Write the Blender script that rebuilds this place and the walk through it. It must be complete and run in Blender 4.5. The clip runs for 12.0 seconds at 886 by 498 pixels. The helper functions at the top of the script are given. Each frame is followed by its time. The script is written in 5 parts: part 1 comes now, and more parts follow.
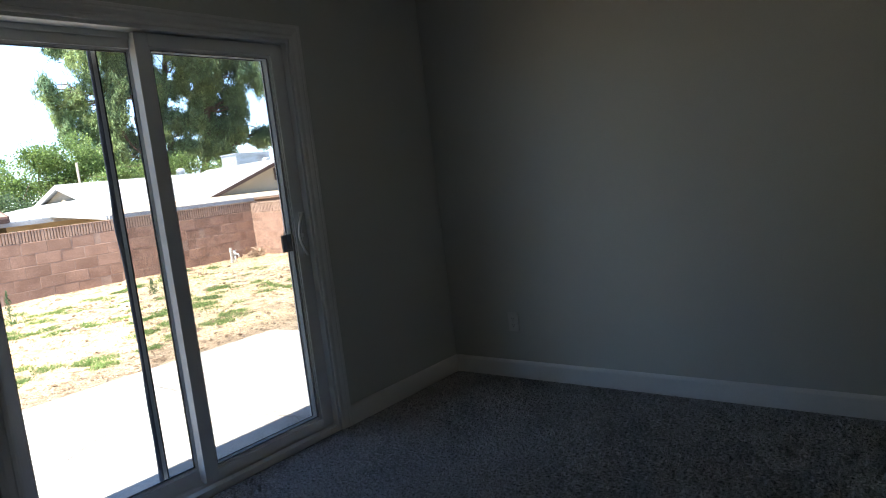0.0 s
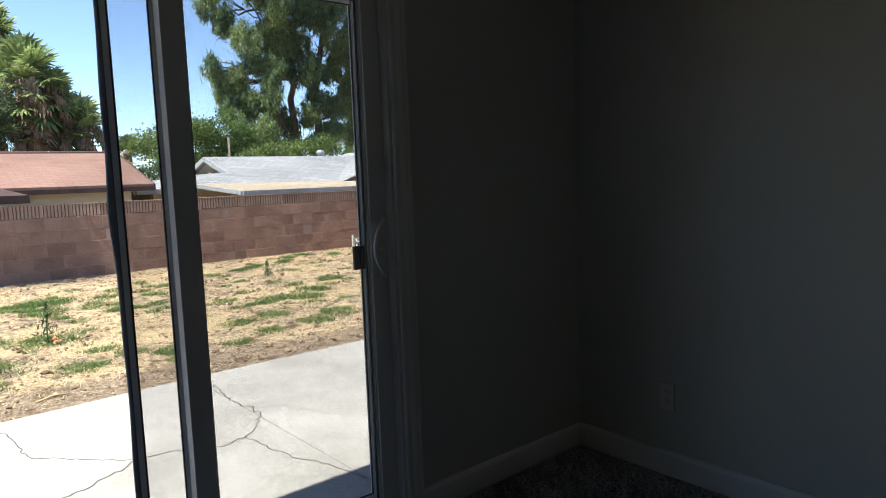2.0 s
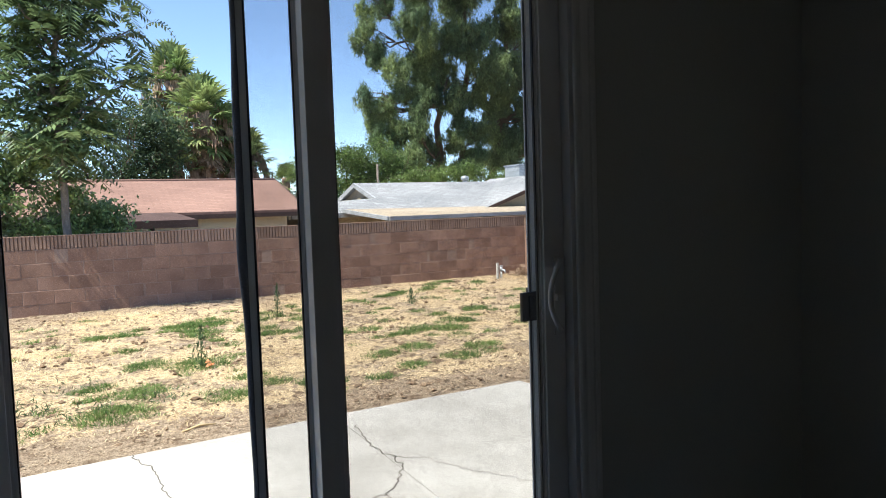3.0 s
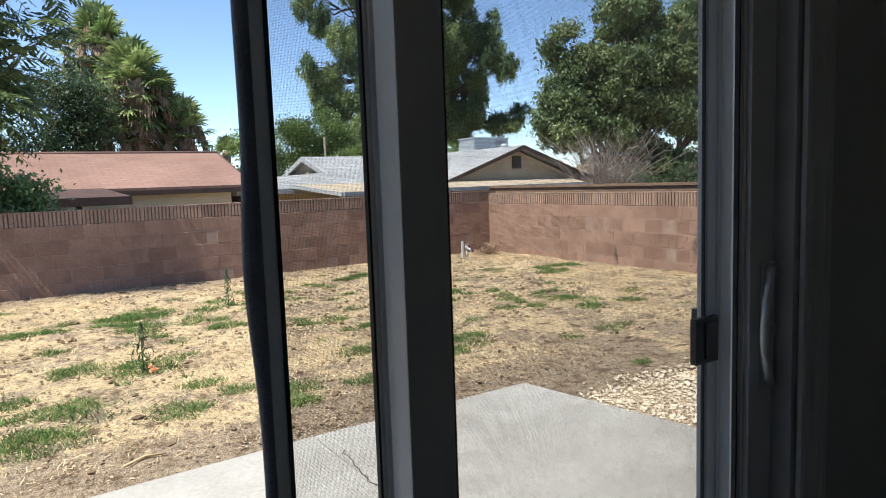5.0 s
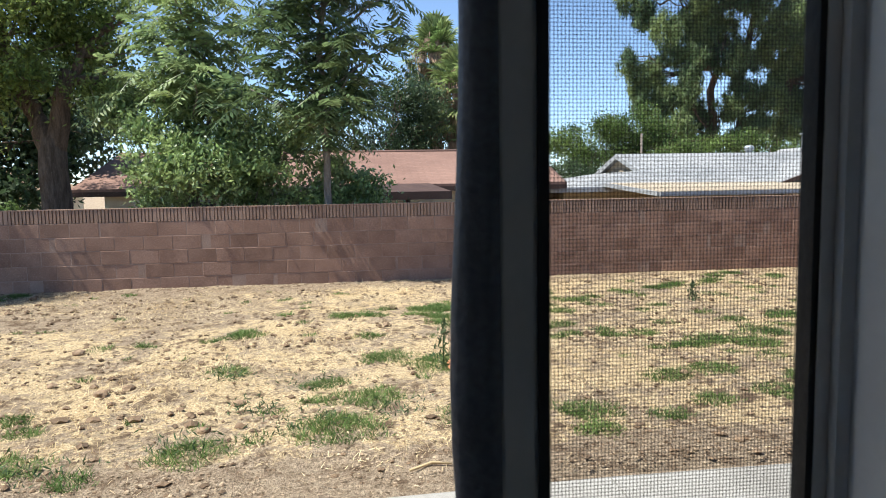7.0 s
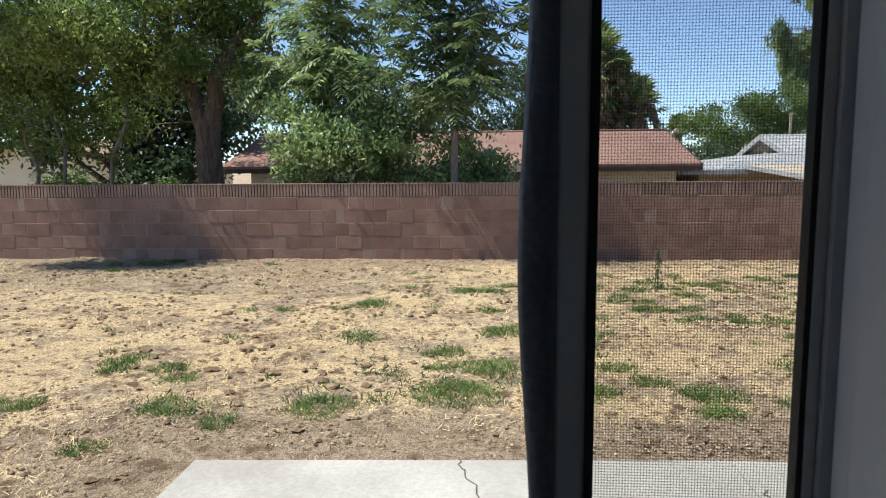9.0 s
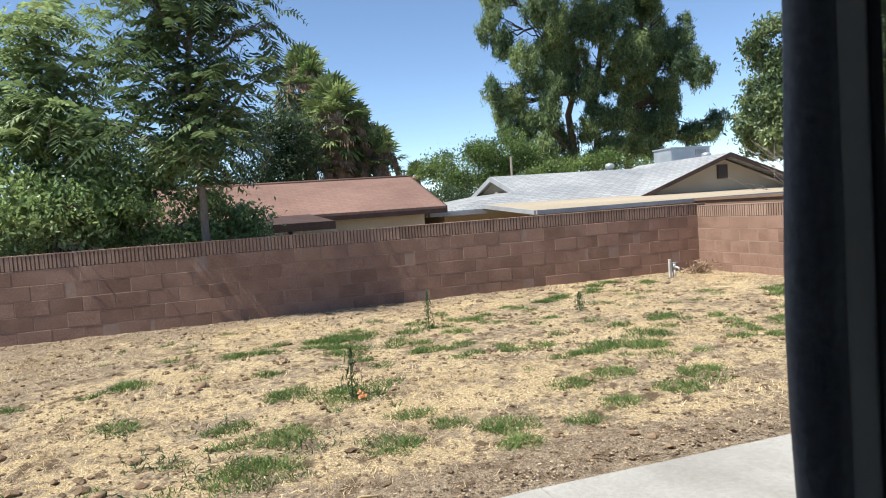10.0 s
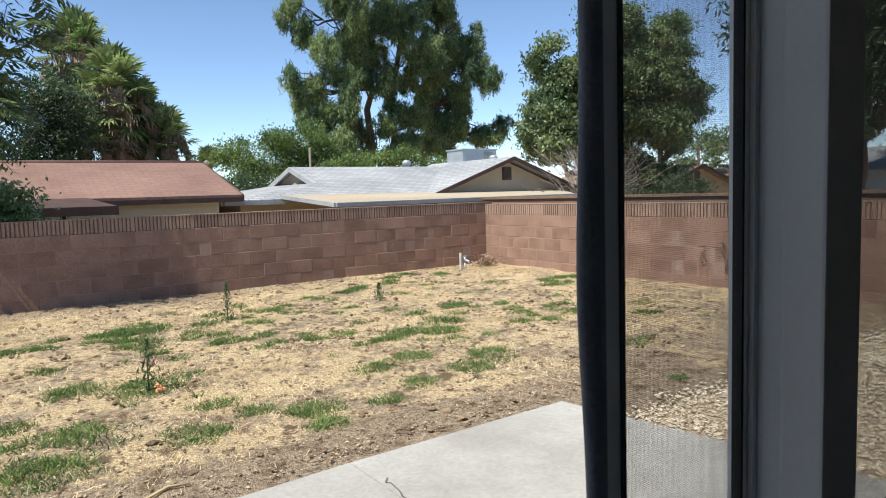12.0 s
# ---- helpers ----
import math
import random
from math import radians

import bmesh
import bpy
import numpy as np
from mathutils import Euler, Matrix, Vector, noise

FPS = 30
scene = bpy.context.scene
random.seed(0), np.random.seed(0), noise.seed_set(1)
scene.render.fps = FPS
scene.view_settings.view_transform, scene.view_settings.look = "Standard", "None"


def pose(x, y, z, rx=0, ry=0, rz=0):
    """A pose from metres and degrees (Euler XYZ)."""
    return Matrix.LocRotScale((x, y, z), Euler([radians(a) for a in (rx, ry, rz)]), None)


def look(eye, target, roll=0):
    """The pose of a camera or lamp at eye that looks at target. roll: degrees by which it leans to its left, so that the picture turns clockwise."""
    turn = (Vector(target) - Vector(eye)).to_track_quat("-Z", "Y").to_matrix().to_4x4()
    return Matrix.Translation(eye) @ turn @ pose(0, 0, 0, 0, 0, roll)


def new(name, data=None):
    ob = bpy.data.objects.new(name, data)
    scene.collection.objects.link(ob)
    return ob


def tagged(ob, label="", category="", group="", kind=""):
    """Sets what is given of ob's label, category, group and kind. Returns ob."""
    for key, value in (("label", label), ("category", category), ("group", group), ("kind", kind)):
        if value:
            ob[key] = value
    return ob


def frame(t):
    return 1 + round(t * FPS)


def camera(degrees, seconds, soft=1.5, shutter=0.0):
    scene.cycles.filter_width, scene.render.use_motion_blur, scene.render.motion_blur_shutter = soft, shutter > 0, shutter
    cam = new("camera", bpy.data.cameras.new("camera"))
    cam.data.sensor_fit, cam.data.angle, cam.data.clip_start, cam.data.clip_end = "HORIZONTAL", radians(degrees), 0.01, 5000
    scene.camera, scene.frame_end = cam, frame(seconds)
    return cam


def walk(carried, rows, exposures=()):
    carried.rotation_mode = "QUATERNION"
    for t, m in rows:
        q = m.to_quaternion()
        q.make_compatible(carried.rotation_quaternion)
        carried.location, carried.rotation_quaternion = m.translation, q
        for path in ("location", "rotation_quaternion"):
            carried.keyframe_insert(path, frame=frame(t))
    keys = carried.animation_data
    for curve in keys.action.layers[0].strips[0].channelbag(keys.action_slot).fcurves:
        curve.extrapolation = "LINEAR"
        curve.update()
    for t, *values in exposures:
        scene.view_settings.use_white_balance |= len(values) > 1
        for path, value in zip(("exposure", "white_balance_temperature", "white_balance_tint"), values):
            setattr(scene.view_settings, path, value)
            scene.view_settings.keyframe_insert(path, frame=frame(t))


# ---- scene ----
# the walk: from inside the room up to the glass of the sliding door
cam = camera(67.3, 12.0, soft=1.0)
cam.data.dof.use_dof, cam.data.dof.focus_distance, cam.data.dof.aperture_fstop = True, 6.0, 28.0   # a small lens focused on the yard
PATH = [
    (0, (2.603, 0.035, 1.281), (1.362, 1.586, 1.049), -6.7),
    (0.5, (2.519, 0.289, 1.283), (1.129, 1.712, 1.075), -4.2),
    (1, (2.365, 0.489, 1.284), (0.896, 1.831, 1.077), -2.0),
    (1.5, (2.117, 0.622, 1.314), (0.669, 1.982, 1.081), -3.1),
    (2, (1.952, 0.846, 1.292), (0.429, 2.125, 1.079), -2.1),
    (2.5, (1.79, 0.969, 1.3), (0.088, 2.01, 1.158), 0.6),
    (3, (1.504, 1.032, 1.313), (-0.257, 1.971, 1.19), -1.9),
    (3.2, (1.405, 1.042, 1.32), (-0.356, 1.981, 1.187), -0.7),
    (4.8, (0.699, 1.129, 1.319), (-1.024, 2.13, 1.148), -2.9),
    (5, (0.626, 1.125, 1.322), (-1.045, 2.206, 1.119), -2.0),
    (5.5, (0.449, 1.218, 1.307), (-1.205, 2.323, 1.099), -1.0),
    (6, (0.326, 1.268, 1.336), (-1.444, 2.178, 1.134), -0.3),
    (6.5, (0.218, 1.269, 1.39), (-1.637, 1.994, 1.204), -1.5),
    (7, (0.144, 1.312, 1.318), (-1.833, 1.544, 1.134), -1.0),
    (7.2, (0.129, 1.338, 1.300), (-1.863, 1.313, 1.124), -0.2),
    (8.8, (0.27, 1.337, 1.274), (-1.706, 1.106, 1.063), -0.1),
    (9, (0.236, 1.334, 1.276), (-1.745, 1.191, 1.043), -0.4),
    (9.5, (0.124, 1.252, 1.277), (-1.869, 1.266, 1.104), -0.4),
    (10, (0.061, 1.134, 1.291), (-1.845, 1.731, 1.176), -4.1),
    (10.5, (0.062, 1.118, 1.304), (-1.704, 2.044, 1.157), -1.9),
    (11, (0.132, 1.094, 1.316), (-1.557, 2.159, 1.197), -1.0),
    (11.5, (0.219, 1.065, 1.307), (-1.398, 2.234, 1.17), -0.5),
    (12, (0.212, 0.962, 1.297), (-1.423, 2.102, 1.129), -1.8),
]
EXPOSURE = 0.82
walk(cam, [(t, look(eye, target, roll)) for t, eye, target, roll in PATH],
     [(0.0, EXPOSURE + 1.75), (0.5, EXPOSURE + 1.0), (1.0, EXPOSURE + 0.85), (1.5, EXPOSURE + 0.68), (2.0, EXPOSURE + 0.65), (3.0, EXPOSURE + 0.65), (5.0, EXPOSURE + 0.35), (7.0, EXPOSURE + 0.3), (9.0, EXPOSURE + 0.05), (12.0, EXPOSURE)])

# ---- sky and sun: high summer sun along the block wall ----
SUN_EL, SUN_AZ = radians(59), radians(-82)   # azimuth measured from +x, counter-clockwise
SUN_DIR = Vector((math.cos(SUN_EL) * math.cos(SUN_AZ), math.cos(SUN_EL) * math.sin(SUN_AZ), math.sin(SUN_EL)))
world = bpy.data.worlds.new("world")
scene.world = world
world.use_nodes = True
sky = world.node_tree.nodes.new("ShaderNodeTexSky")
sky.sky_type = "NISHITA"
sky.sun_disc = False
sky.sun_elevation = SUN_EL
sky.sun_rotation = radians(90) - SUN_AZ
sky.altitude, sky.air_density, sky.dust_density, sky.ozone_density = 2500, 0.9, 0.0, 1.8
back = world.node_tree.nodes["Background"]
back.inputs[1].default_value = 0.12
world.node_tree.links.new(sky.outputs[0], back.inputs[0])
sun_data = bpy.data.lights.new("sun", "SUN")
sun_data.energy, sun_data.angle, sun_data.color = 4.5, radians(0.53), (1.0, 0.95, 0.87)
sun = new("sun", sun_data)
sun.matrix_world = look(SUN_DIR * 30, (0, 0, 0))

# ---- materials ----
def mat(name, a, b, scale=3.0, rough=0.85, grain=70.0, bump=0.25, metal=0.0, vary=0.0, island=0.0, speck=0.12, depth=0.01, spec=0.35, stretch=(1, 1, 1), translucent=0.0, sharp=0.16):
    """Two base colours mixed by a broad noise, a fine grain in value and relief, and piece-by-piece variation."""
    m = bpy.data.materials.new(name)
    m.use_nodes = True
    n, l = m.node_tree.nodes, m.node_tree.links
    p = n["Principled BSDF"]
    p.inputs["Roughness"].default_value = rough
    p.inputs["Metallic"].default_value = metal
    p.inputs["Specular IOR Level"].default_value = spec
    tc, mp = n.new("ShaderNodeTexCoord"), n.new("ShaderNodeMapping")
    mp.inputs["Scale"].default_value = stretch
    l.new(tc.outputs["Object"], mp.inputs["Vector"])
    info = n.new("ShaderNodeObjectInfo")
    if vary:
        push = n.new("ShaderNodeMath"); push.operation = "MULTIPLY"; push.inputs[1].default_value = 37.0
        l.new(info.outputs["Random"], push.inputs[0])
        l.new(push.outputs[0], mp.inputs["Location"])
    big, small = n.new("ShaderNodeTexNoise"), n.new("ShaderNodeTexNoise")
    for node, s, d in ((big, scale, 5.0), (small, grain, 4.0)):
        node.inputs["Scale"].default_value = s
        node.inputs["Detail"].default_value = d
        l.new(mp.outputs[0], node.inputs["Vector"])
    rng = n.new("ShaderNodeMapRange")
    rng.inputs["From Min"].default_value, rng.inputs["From Max"].default_value = 0.5 - sharp, 0.5 + sharp
    l.new(big.outputs["Fac"], rng.inputs["Value"])
    mix = n.new("ShaderNodeMix"); mix.data_type = "RGBA"
    mix.inputs[6].default_value, mix.inputs[7].default_value = (*a, 1), (*b, 1)
    l.new(rng.outputs[0], mix.inputs[0])
    hsv = n.new("ShaderNodeHueSaturation")
    l.new(mix.outputs[2], hsv.inputs["Color"])
    val = n.new("ShaderNodeMapRange")
    val.inputs["From Min"].default_value, val.inputs["From Max"].default_value = 0.3, 0.7
    val.inputs["To Min"].default_value, val.inputs["To Max"].default_value = 1 - speck, 1 + speck
    l.new(small.outputs["Fac"], val.inputs["Value"])
    value = val.outputs[0]
    for amount, socket in ((vary, info.outputs["Random"]), (island, None)):
        if not amount:
            continue
        if socket is None:
            socket = n.new("ShaderNodeNewGeometry").outputs["Random Per Island"]
        r = n.new("ShaderNodeMapRange")
        r.inputs["To Min"].default_value, r.inputs["To Max"].default_value = 1 - amount, 1 + amount
        l.new(socket, r.inputs["Value"])
        mul = n.new("ShaderNodeMath"); mul.operation = "MULTIPLY"
        l.new(value, mul.inputs[0]); l.new(r.outputs[0], mul.inputs[1])
        value = mul.outputs[0]
    l.new(value, hsv.inputs["Value"])
    l.new(hsv.outputs[0], p.inputs["Base Color"])
    if bump:
        bp = n.new("ShaderNodeBump")
        bp.inputs["Strength"].default_value, bp.inputs["Distance"].default_value = bump, depth
        l.new(small.outputs["Fac"], bp.inputs["Height"])
        l.new(bp.outputs[0], p.inputs["Normal"])
    if translucent:
        tr, add = n.new("ShaderNodeBsdfTranslucent"), n.new("ShaderNodeMixShader")
        add.inputs[0].default_value = translucent
        l.new(hsv.outputs[0], tr.inputs["Color"])
        l.new(p.outputs[0], add.inputs[1]); l.new(tr.outputs[0], add.inputs[2])
        l.new(add.outputs[0], n["Material Output"].inputs["Surface"])
    return m


def shingle_mat(name, a, b, width, row, dark=0.5):
    """Roof shingles: overlapping courses along the slope, tabs of uneven tone."""
    m = mat(name, a, b, 0.7, 0.9, 90, 0.2, speck=0.18)
    n, l = m.node_tree.nodes, m.node_tree.links
    p = n["Principled BSDF"]
    tc = n.new("ShaderNodeTexCoord")
    brick = n.new("ShaderNodeTexBrick")
    brick.inputs["Scale"].default_value = 1.0
    brick.inputs["Brick Width"].default_value, brick.inputs["Row Height"].default_value = width, row
    brick.inputs["Mortar Size"].default_value, brick.inputs["Mortar Smooth"].default_value = 0.02, 0.3
    brick.inputs["Color1"].default_value, brick.inputs["Color2"].default_value = (1.06, 1.06, 1.06, 1), (0.72 + 0.24 * dark, 0.72 + 0.24 * dark, 0.73 + 0.24 * dark, 1)
    brick.inputs["Mortar"].default_value = (dark, dark, dark, 1)
    l.new(tc.outputs["UV"], brick.inputs["Vector"])
    old = p.inputs["Base Color"].links[0].from_socket
    mul = n.new("ShaderNodeMix"); mul.data_type = "RGBA"; mul.blend_type = "MULTIPLY"
    mul.inputs[0].default_value = 1.0
    l.new(old, mul.inputs[6]); l.new(brick.outputs["Color"], mul.inputs[7])
    l.new(mul.outputs[2], p.inputs["Base Color"])
    return m


def ground_mat():
    """Sun-bleached dead lawn over bare soil, with sparse green, and bare soil along the slab and walls."""
    m = bpy.data.materials.new("dry_yard")
    m.use_nodes = True
    n, l = m.node_tree.nodes, m.node_tree.links
    p = n["Principled BSDF"]
    p.inputs["Roughness"].default_value, p.inputs["Specular IOR Level"].default_value = 0.95, 0.1
    tc = n.new("ShaderNodeTexCoord")

    def fac(scale, lo, hi, detail=6.0, stretch=None):
        t = n.new("ShaderNodeTexNoise")
        t.inputs["Scale"].default_value, t.inputs["Detail"].default_value = scale, detail
        t.inputs["Roughness"].default_value = 0.65
        l.new(tc.outputs["Object"], t.inputs["Vector"])
        r = n.new("ShaderNodeMapRange")
        r.inputs["From Min"].default_value, r.inputs["From Max"].default_value = lo, hi
        l.new(t.outputs["Fac"], r.inputs["Value"])
        return r.outputs[0]

    def mixc(f, a, b):
        x = n.new("ShaderNodeMix"); x.data_type = "RGBA"
        l.new(f, x.inputs[0])
        for i, c in ((6, a), (7, b)):
            if isinstance(c, tuple):
                x.inputs[i].default_value = (*c, 1)
            else:
                l.new(c, x.inputs[i])
        return x.outputs[2]

    soil = mixc(fac(26, 0.35, 0.65), (0.25, 0.182, 0.124), (0.52, 0.41, 0.292))
    straw = mixc(fac(55, 0.36, 0.64), (0.46, 0.315, 0.165), (0.86, 0.69, 0.44))
    att = n.new("ShaderNodeAttribute"); att.attribute_name = "straw"
    add = n.new("ShaderNodeMath"); add.operation = "ADD"
    l.new(fac(1.9, 0.3, 0.7), add.inputs[0])
    l.new(fac(14, 0.25, 0.75), add.inputs[1])
    mul = n.new("ShaderNodeMath"); mul.operation = "MULTIPLY"
    l.new(add.outputs[0], mul.inputs[0]); l.new(att.outputs["Fac"], mul.inputs[1])
    cover = n.new("ShaderNodeMapRange")
    cover.inputs["From Min"].default_value, cover.inputs["From Max"].default_value = 0.80, 1.08
    l.new(mul.outputs[0], cover.inputs["Value"])
    col = mixc(cover.outputs[0], soil, straw)
    col = mixc(fac(6.5, 0.54, 0.63, 10.0), col, (0.19, 0.13, 0.085))
    col = mixc(fac(19, 0.57, 0.65, 9.0), col, (0.14, 0.095, 0.062))
    fine = n.new("ShaderNodeTexNoise")
    fine.inputs["Scale"].default_value, fine.inputs["Detail"].default_value = 130, 5
    l.new(tc.outputs["Object"], fine.inputs["Vector"])
    # crumbs and straw ends: fine light and dark grain
    grain = n.new("ShaderNodeMath"); grain.operation = "MULTIPLY_ADD"
    grain.inputs[1].default_value, grain.inputs[2].default_value = 0.72, 0.60
    l.new(fac(75, 0.36, 0.64, 3.0), grain.inputs[0])
    tone = n.new("ShaderNodeHueSaturation")
    l.new(grain.outputs[0], tone.inputs["Value"]); l.new(col, tone.inputs["Color"])
    l.new(tone.outputs[0], p.inputs["Base Color"])
    bp = n.new("ShaderNodeBump")
    bp.inputs["Strength"].default_value, bp.inputs["Distance"].default_value = 1.0, 0.03
    l.new(fine.outputs["Fac"], bp.inputs["Height"])
    l.new(bp.outputs[0], p.inputs["Normal"])
    return m


def glass_mat():
    m = bpy.data.materials.new("window_glass")
    m.use_nodes = True
    n, l = m.node_tree.nodes, m.node_tree.links
    n.remove(n["Principled BSDF"])
    clear, shine, mix, weight = n.new("ShaderNodeBsdfTransparent"), n.new("ShaderNodeBsdfGlossy"), n.new("ShaderNodeMixShader"), n.new("ShaderNodeLayerWeight")
    clear.inputs["Color"].default_value = (0.965, 0.98, 0.975, 1)
    shine.inputs["Roughness"].default_value = 0.02
    weight.inputs["Blend"].default_value = 0.12
    cut = n.new("ShaderNodeMath"); cut.operation = "MULTIPLY"; cut.inputs[1].default_value = 0.5
    l.new(weight.outputs["Fresnel"], cut.inputs[0])
    l.new(cut.outputs[0], mix.inputs[0])
    l.new(clear.outputs[0], mix.inputs[1]); l.new(shine.outputs[0], mix.inputs[2])
    l.new(mix.outputs[0], n["Material Output"].inputs["Surface"])
    return m


M_PAINT = mat("grey_green_wall_paint", (0.565, 0.58, 0.54), (0.595, 0.61, 0.565), 1.2, 0.62, 160, 0.12, speck=0.03, depth=0.004)
M_CEIL = mat("ceiling_paint", (0.74, 0.73, 0.70), (0.78, 0.77, 0.74), 2, 0.9, 60, 0.3, speck=0.03)
M_TRIM = mat("white_trim_paint", (0.74, 0.74, 0.72), (0.80, 0.80, 0.78), 4, 0.4, 120, 0.05, speck=0.02, depth=0.002)
M_CARPET = mat("grey_cut_pile_carpet", (0.36, 0.355, 0.35), (0.44, 0.435, 0.43), 2.5, 1.0, 70, 1.0, speck=0.6, depth=0.03, spec=0.05)
M_PILE_TUFT = mat("grey_carpet_tufts", (0.43, 0.425, 0.42), (0.54, 0.535, 0.53), 3, 1.0, 70, 0, island=0.18, speck=0.15, spec=0.05)
M_VINYL = mat("white_vinyl_frame", (0.78, 0.79, 0.79), (0.83, 0.84, 0.84), 5, 0.35, 200, 0.03, speck=0.02, depth=0.001)
M_ALU = mat("grey_aluminium_screen_frame", (0.46, 0.47, 0.48), (0.52, 0.53, 0.54), 8, 0.4, 200, 0.05, metal=0.0, speck=0.04, depth=0.001)
# screen frame's bent edge: its shade and bluish glare are put into this colour
M_EDGE = mat("shade_dark_screen_edge", (0.09, 0.098, 0.12), (0.12, 0.128, 0.15), 14, 0.5, 240, 0.3, speck=0.2, depth=0.003)
M_RUBBER = mat("black_rubber", (0.022, 0.023, 0.025), (0.032, 0.033, 0.035), 14, 0.6, 240, 0.1, speck=0.1)
M_WIRE = mat("charcoal_screen_wire", (0.042, 0.038, 0.035), (0.055, 0.050, 0.047), 30, 0.7, 200, 0, speck=0.05)
M_PLASTIC = mat("dark_grey_latch_plastic", (0.035, 0.032, 0.031), (0.055, 0.05, 0.048), 20, 0.45, 300, 0.1, speck=0.1, depth=0.001)
M_PLATE = mat("white_plastic_plate", (0.66, 0.66, 0.62), (0.70, 0.70, 0.66), 20, 0.35, 300, 0.02, speck=0.02)
M_DARK = mat("dark_slot", (0.01, 0.01, 0.01), (0.02, 0.02, 0.02), 20, 0.8, 100, 0)
M_GLASS = glass_mat()
M_STUCCO_OWN = mat("tan_stucco", (0.45, 0.38, 0.29), (0.52, 0.44, 0.34), 1.5, 0.95, 60, 0.6, speck=0.08)
M_SLAB = mat("weathered_concrete", (0.29, 0.275, 0.25), (0.43, 0.415, 0.385), 1.3, 0.9, 45, 0.25, speck=0.10, depth=0.006, spec=0.2)
M_CRACK = mat("crack_dirt", (0.075, 0.064, 0.055), (0.17, 0.15, 0.13), 9, 1.0, 60, 0.2)
M_BLOCK = mat("red_brown_slump_block", (0.225, 0.137, 0.102), (0.315, 0.20, 0.152), 2.2, 0.95, 55, 0.3, vary=0.11, speck=0.18, depth=0.005, spec=0.1)
M_CAPB = mat("scored_cap_block", (0.27, 0.18, 0.138), (0.34, 0.235, 0.182), 2.6, 0.95, 55, 0.3, vary=0.10, speck=0.12, spec=0.1)
M_MORTAR = mat("pale_mortar", (0.265, 0.18, 0.142), (0.335, 0.242, 0.196), 4, 0.95, 80, 0.5, speck=0.15)
M_GROUND = ground_mat()
M_STRAW = mat("dead_grass_blades", (0.58, 0.43, 0.235), (0.86, 0.71, 0.46), 1.5, 0.9, 20, 0, island=0.35, speck=0.1, spec=0.1, translucent=0.2)
M_GRASS = mat("green_grass_blades", (0.075, 0.14, 0.038), (0.165, 0.235, 0.075), 2.5, 0.75, 20, 0, island=0.4, speck=0.1, spec=0.2, translucent=0.3)
M_WEED = mat("weed_leaves", (0.05, 0.095, 0.040), (0.09, 0.14, 0.06), 4, 0.7, 40, 0, island=0.3, translucent=0.25)
M_FLOWER = mat("orange_flower", (0.75, 0.25, 0.10), (0.80, 0.42, 0.22), 20, 0.8, 60, 0, island=0.2)
M_CLOD = mat("dry_soil_clod", (0.145, 0.092, 0.056), (0.285, 0.20, 0.13), 9, 1.0, 60, 0.8, island=0.25, vary=0.2)
M_CRUMB = mat("pale_soil_crumbs", (0.25, 0.18, 0.12), (0.48, 0.375, 0.26), 9, 1.0, 60, 0.6, island=0.3)
M_GRAVEL = mat("tan_gravel", (0.54, 0.45, 0.325), (0.72, 0.625, 0.49), 3, 0.9, 60, 0.3, island=0.17, speck=0.12)
M_CREAM = mat("cream_stucco", (0.70, 0.62, 0.47), (0.76, 0.69, 0.53), 1.2, 0.95, 40, 0.4, speck=0.05)
M_TANWALL = mat("tan_stucco_gable", (0.37, 0.30, 0.21), (0.44, 0.36, 0.26), 1.0, 0.95, 40, 0.4, speck=0.06)
M_FASCIA = mat("dark_brown_fascia", (0.055, 0.030, 0.024), (0.085, 0.05, 0.04), 3, 0.7, 40, 0.2)
M_GUTTER = mat("pale_grey_gutter", (0.30, 0.31, 0.32), (0.38, 0.39, 0.40), 3, 0.5, 40, 0.1)
M_BROWNROOF = shingle_mat("red_brown_shingles", (0.205, 0.118, 0.092), (0.27, 0.16, 0.125), 0.32, 0.14, 0.80)
M_GREYROOF = shingle_mat("pale_grey_shingles", (0.28, 0.29, 0.30), (0.38, 0.385, 0.39), 0.30, 0.15, 0.62)
M_TANROOF = shingle_mat("tan_brown_shingles", (0.30, 0.20, 0.12), (0.38, 0.26, 0.16), 0.33, 0.14)
M_PLY = mat("tan_rolled_roofing", (0.35, 0.285, 0.205), (0.43, 0.355, 0.265), 0.9, 0.95, 30, 0.3, speck=0.08, stretch=(1, 0.3, 1))
M_METAL = mat("galvanised_metal", (0.42, 0.45, 0.47), (0.52, 0.55, 0.57), 3, 0.45, 60, 0.1, metal=0.5)
M_BARK = mat("grey_brown_bark", (0.10, 0.070, 0.050), (0.20, 0.145, 0.11), 6, 0.95, 30, 1.0, speck=0.3, depth=0.03, stretch=(3, 3, 0.5))
M_BARK2 = mat("pale_grey_bark", (0.16, 0.135, 0.115), (0.25, 0.215, 0.185), 6, 0.95, 30, 0.8, speck=0.25, depth=0.02, stretch=(3, 3, 0.6))
M_PALMBARK = mat("palm_skirt", (0.14, 0.092, 0.066), (0.26, 0.18, 0.13), 4, 0.95, 30, 0.8, island=0.3, speck=0.3)
M_DRYTWIG = mat("dead_twigs", (0.30, 0.25, 0.22), (0.42, 0.36, 0.32), 6, 0.95, 30, 0.2, island=0.25)
# bluish shade, sunlit olive and a little haze are put into the two colours
M_PINE = mat("pine_needles", (0.075, 0.138, 0.080), (0.25, 0.32, 0.135), 0.45, 0.6, 6, 0, island=0.4, speck=0.48, spec=0.3, translucent=0.38)
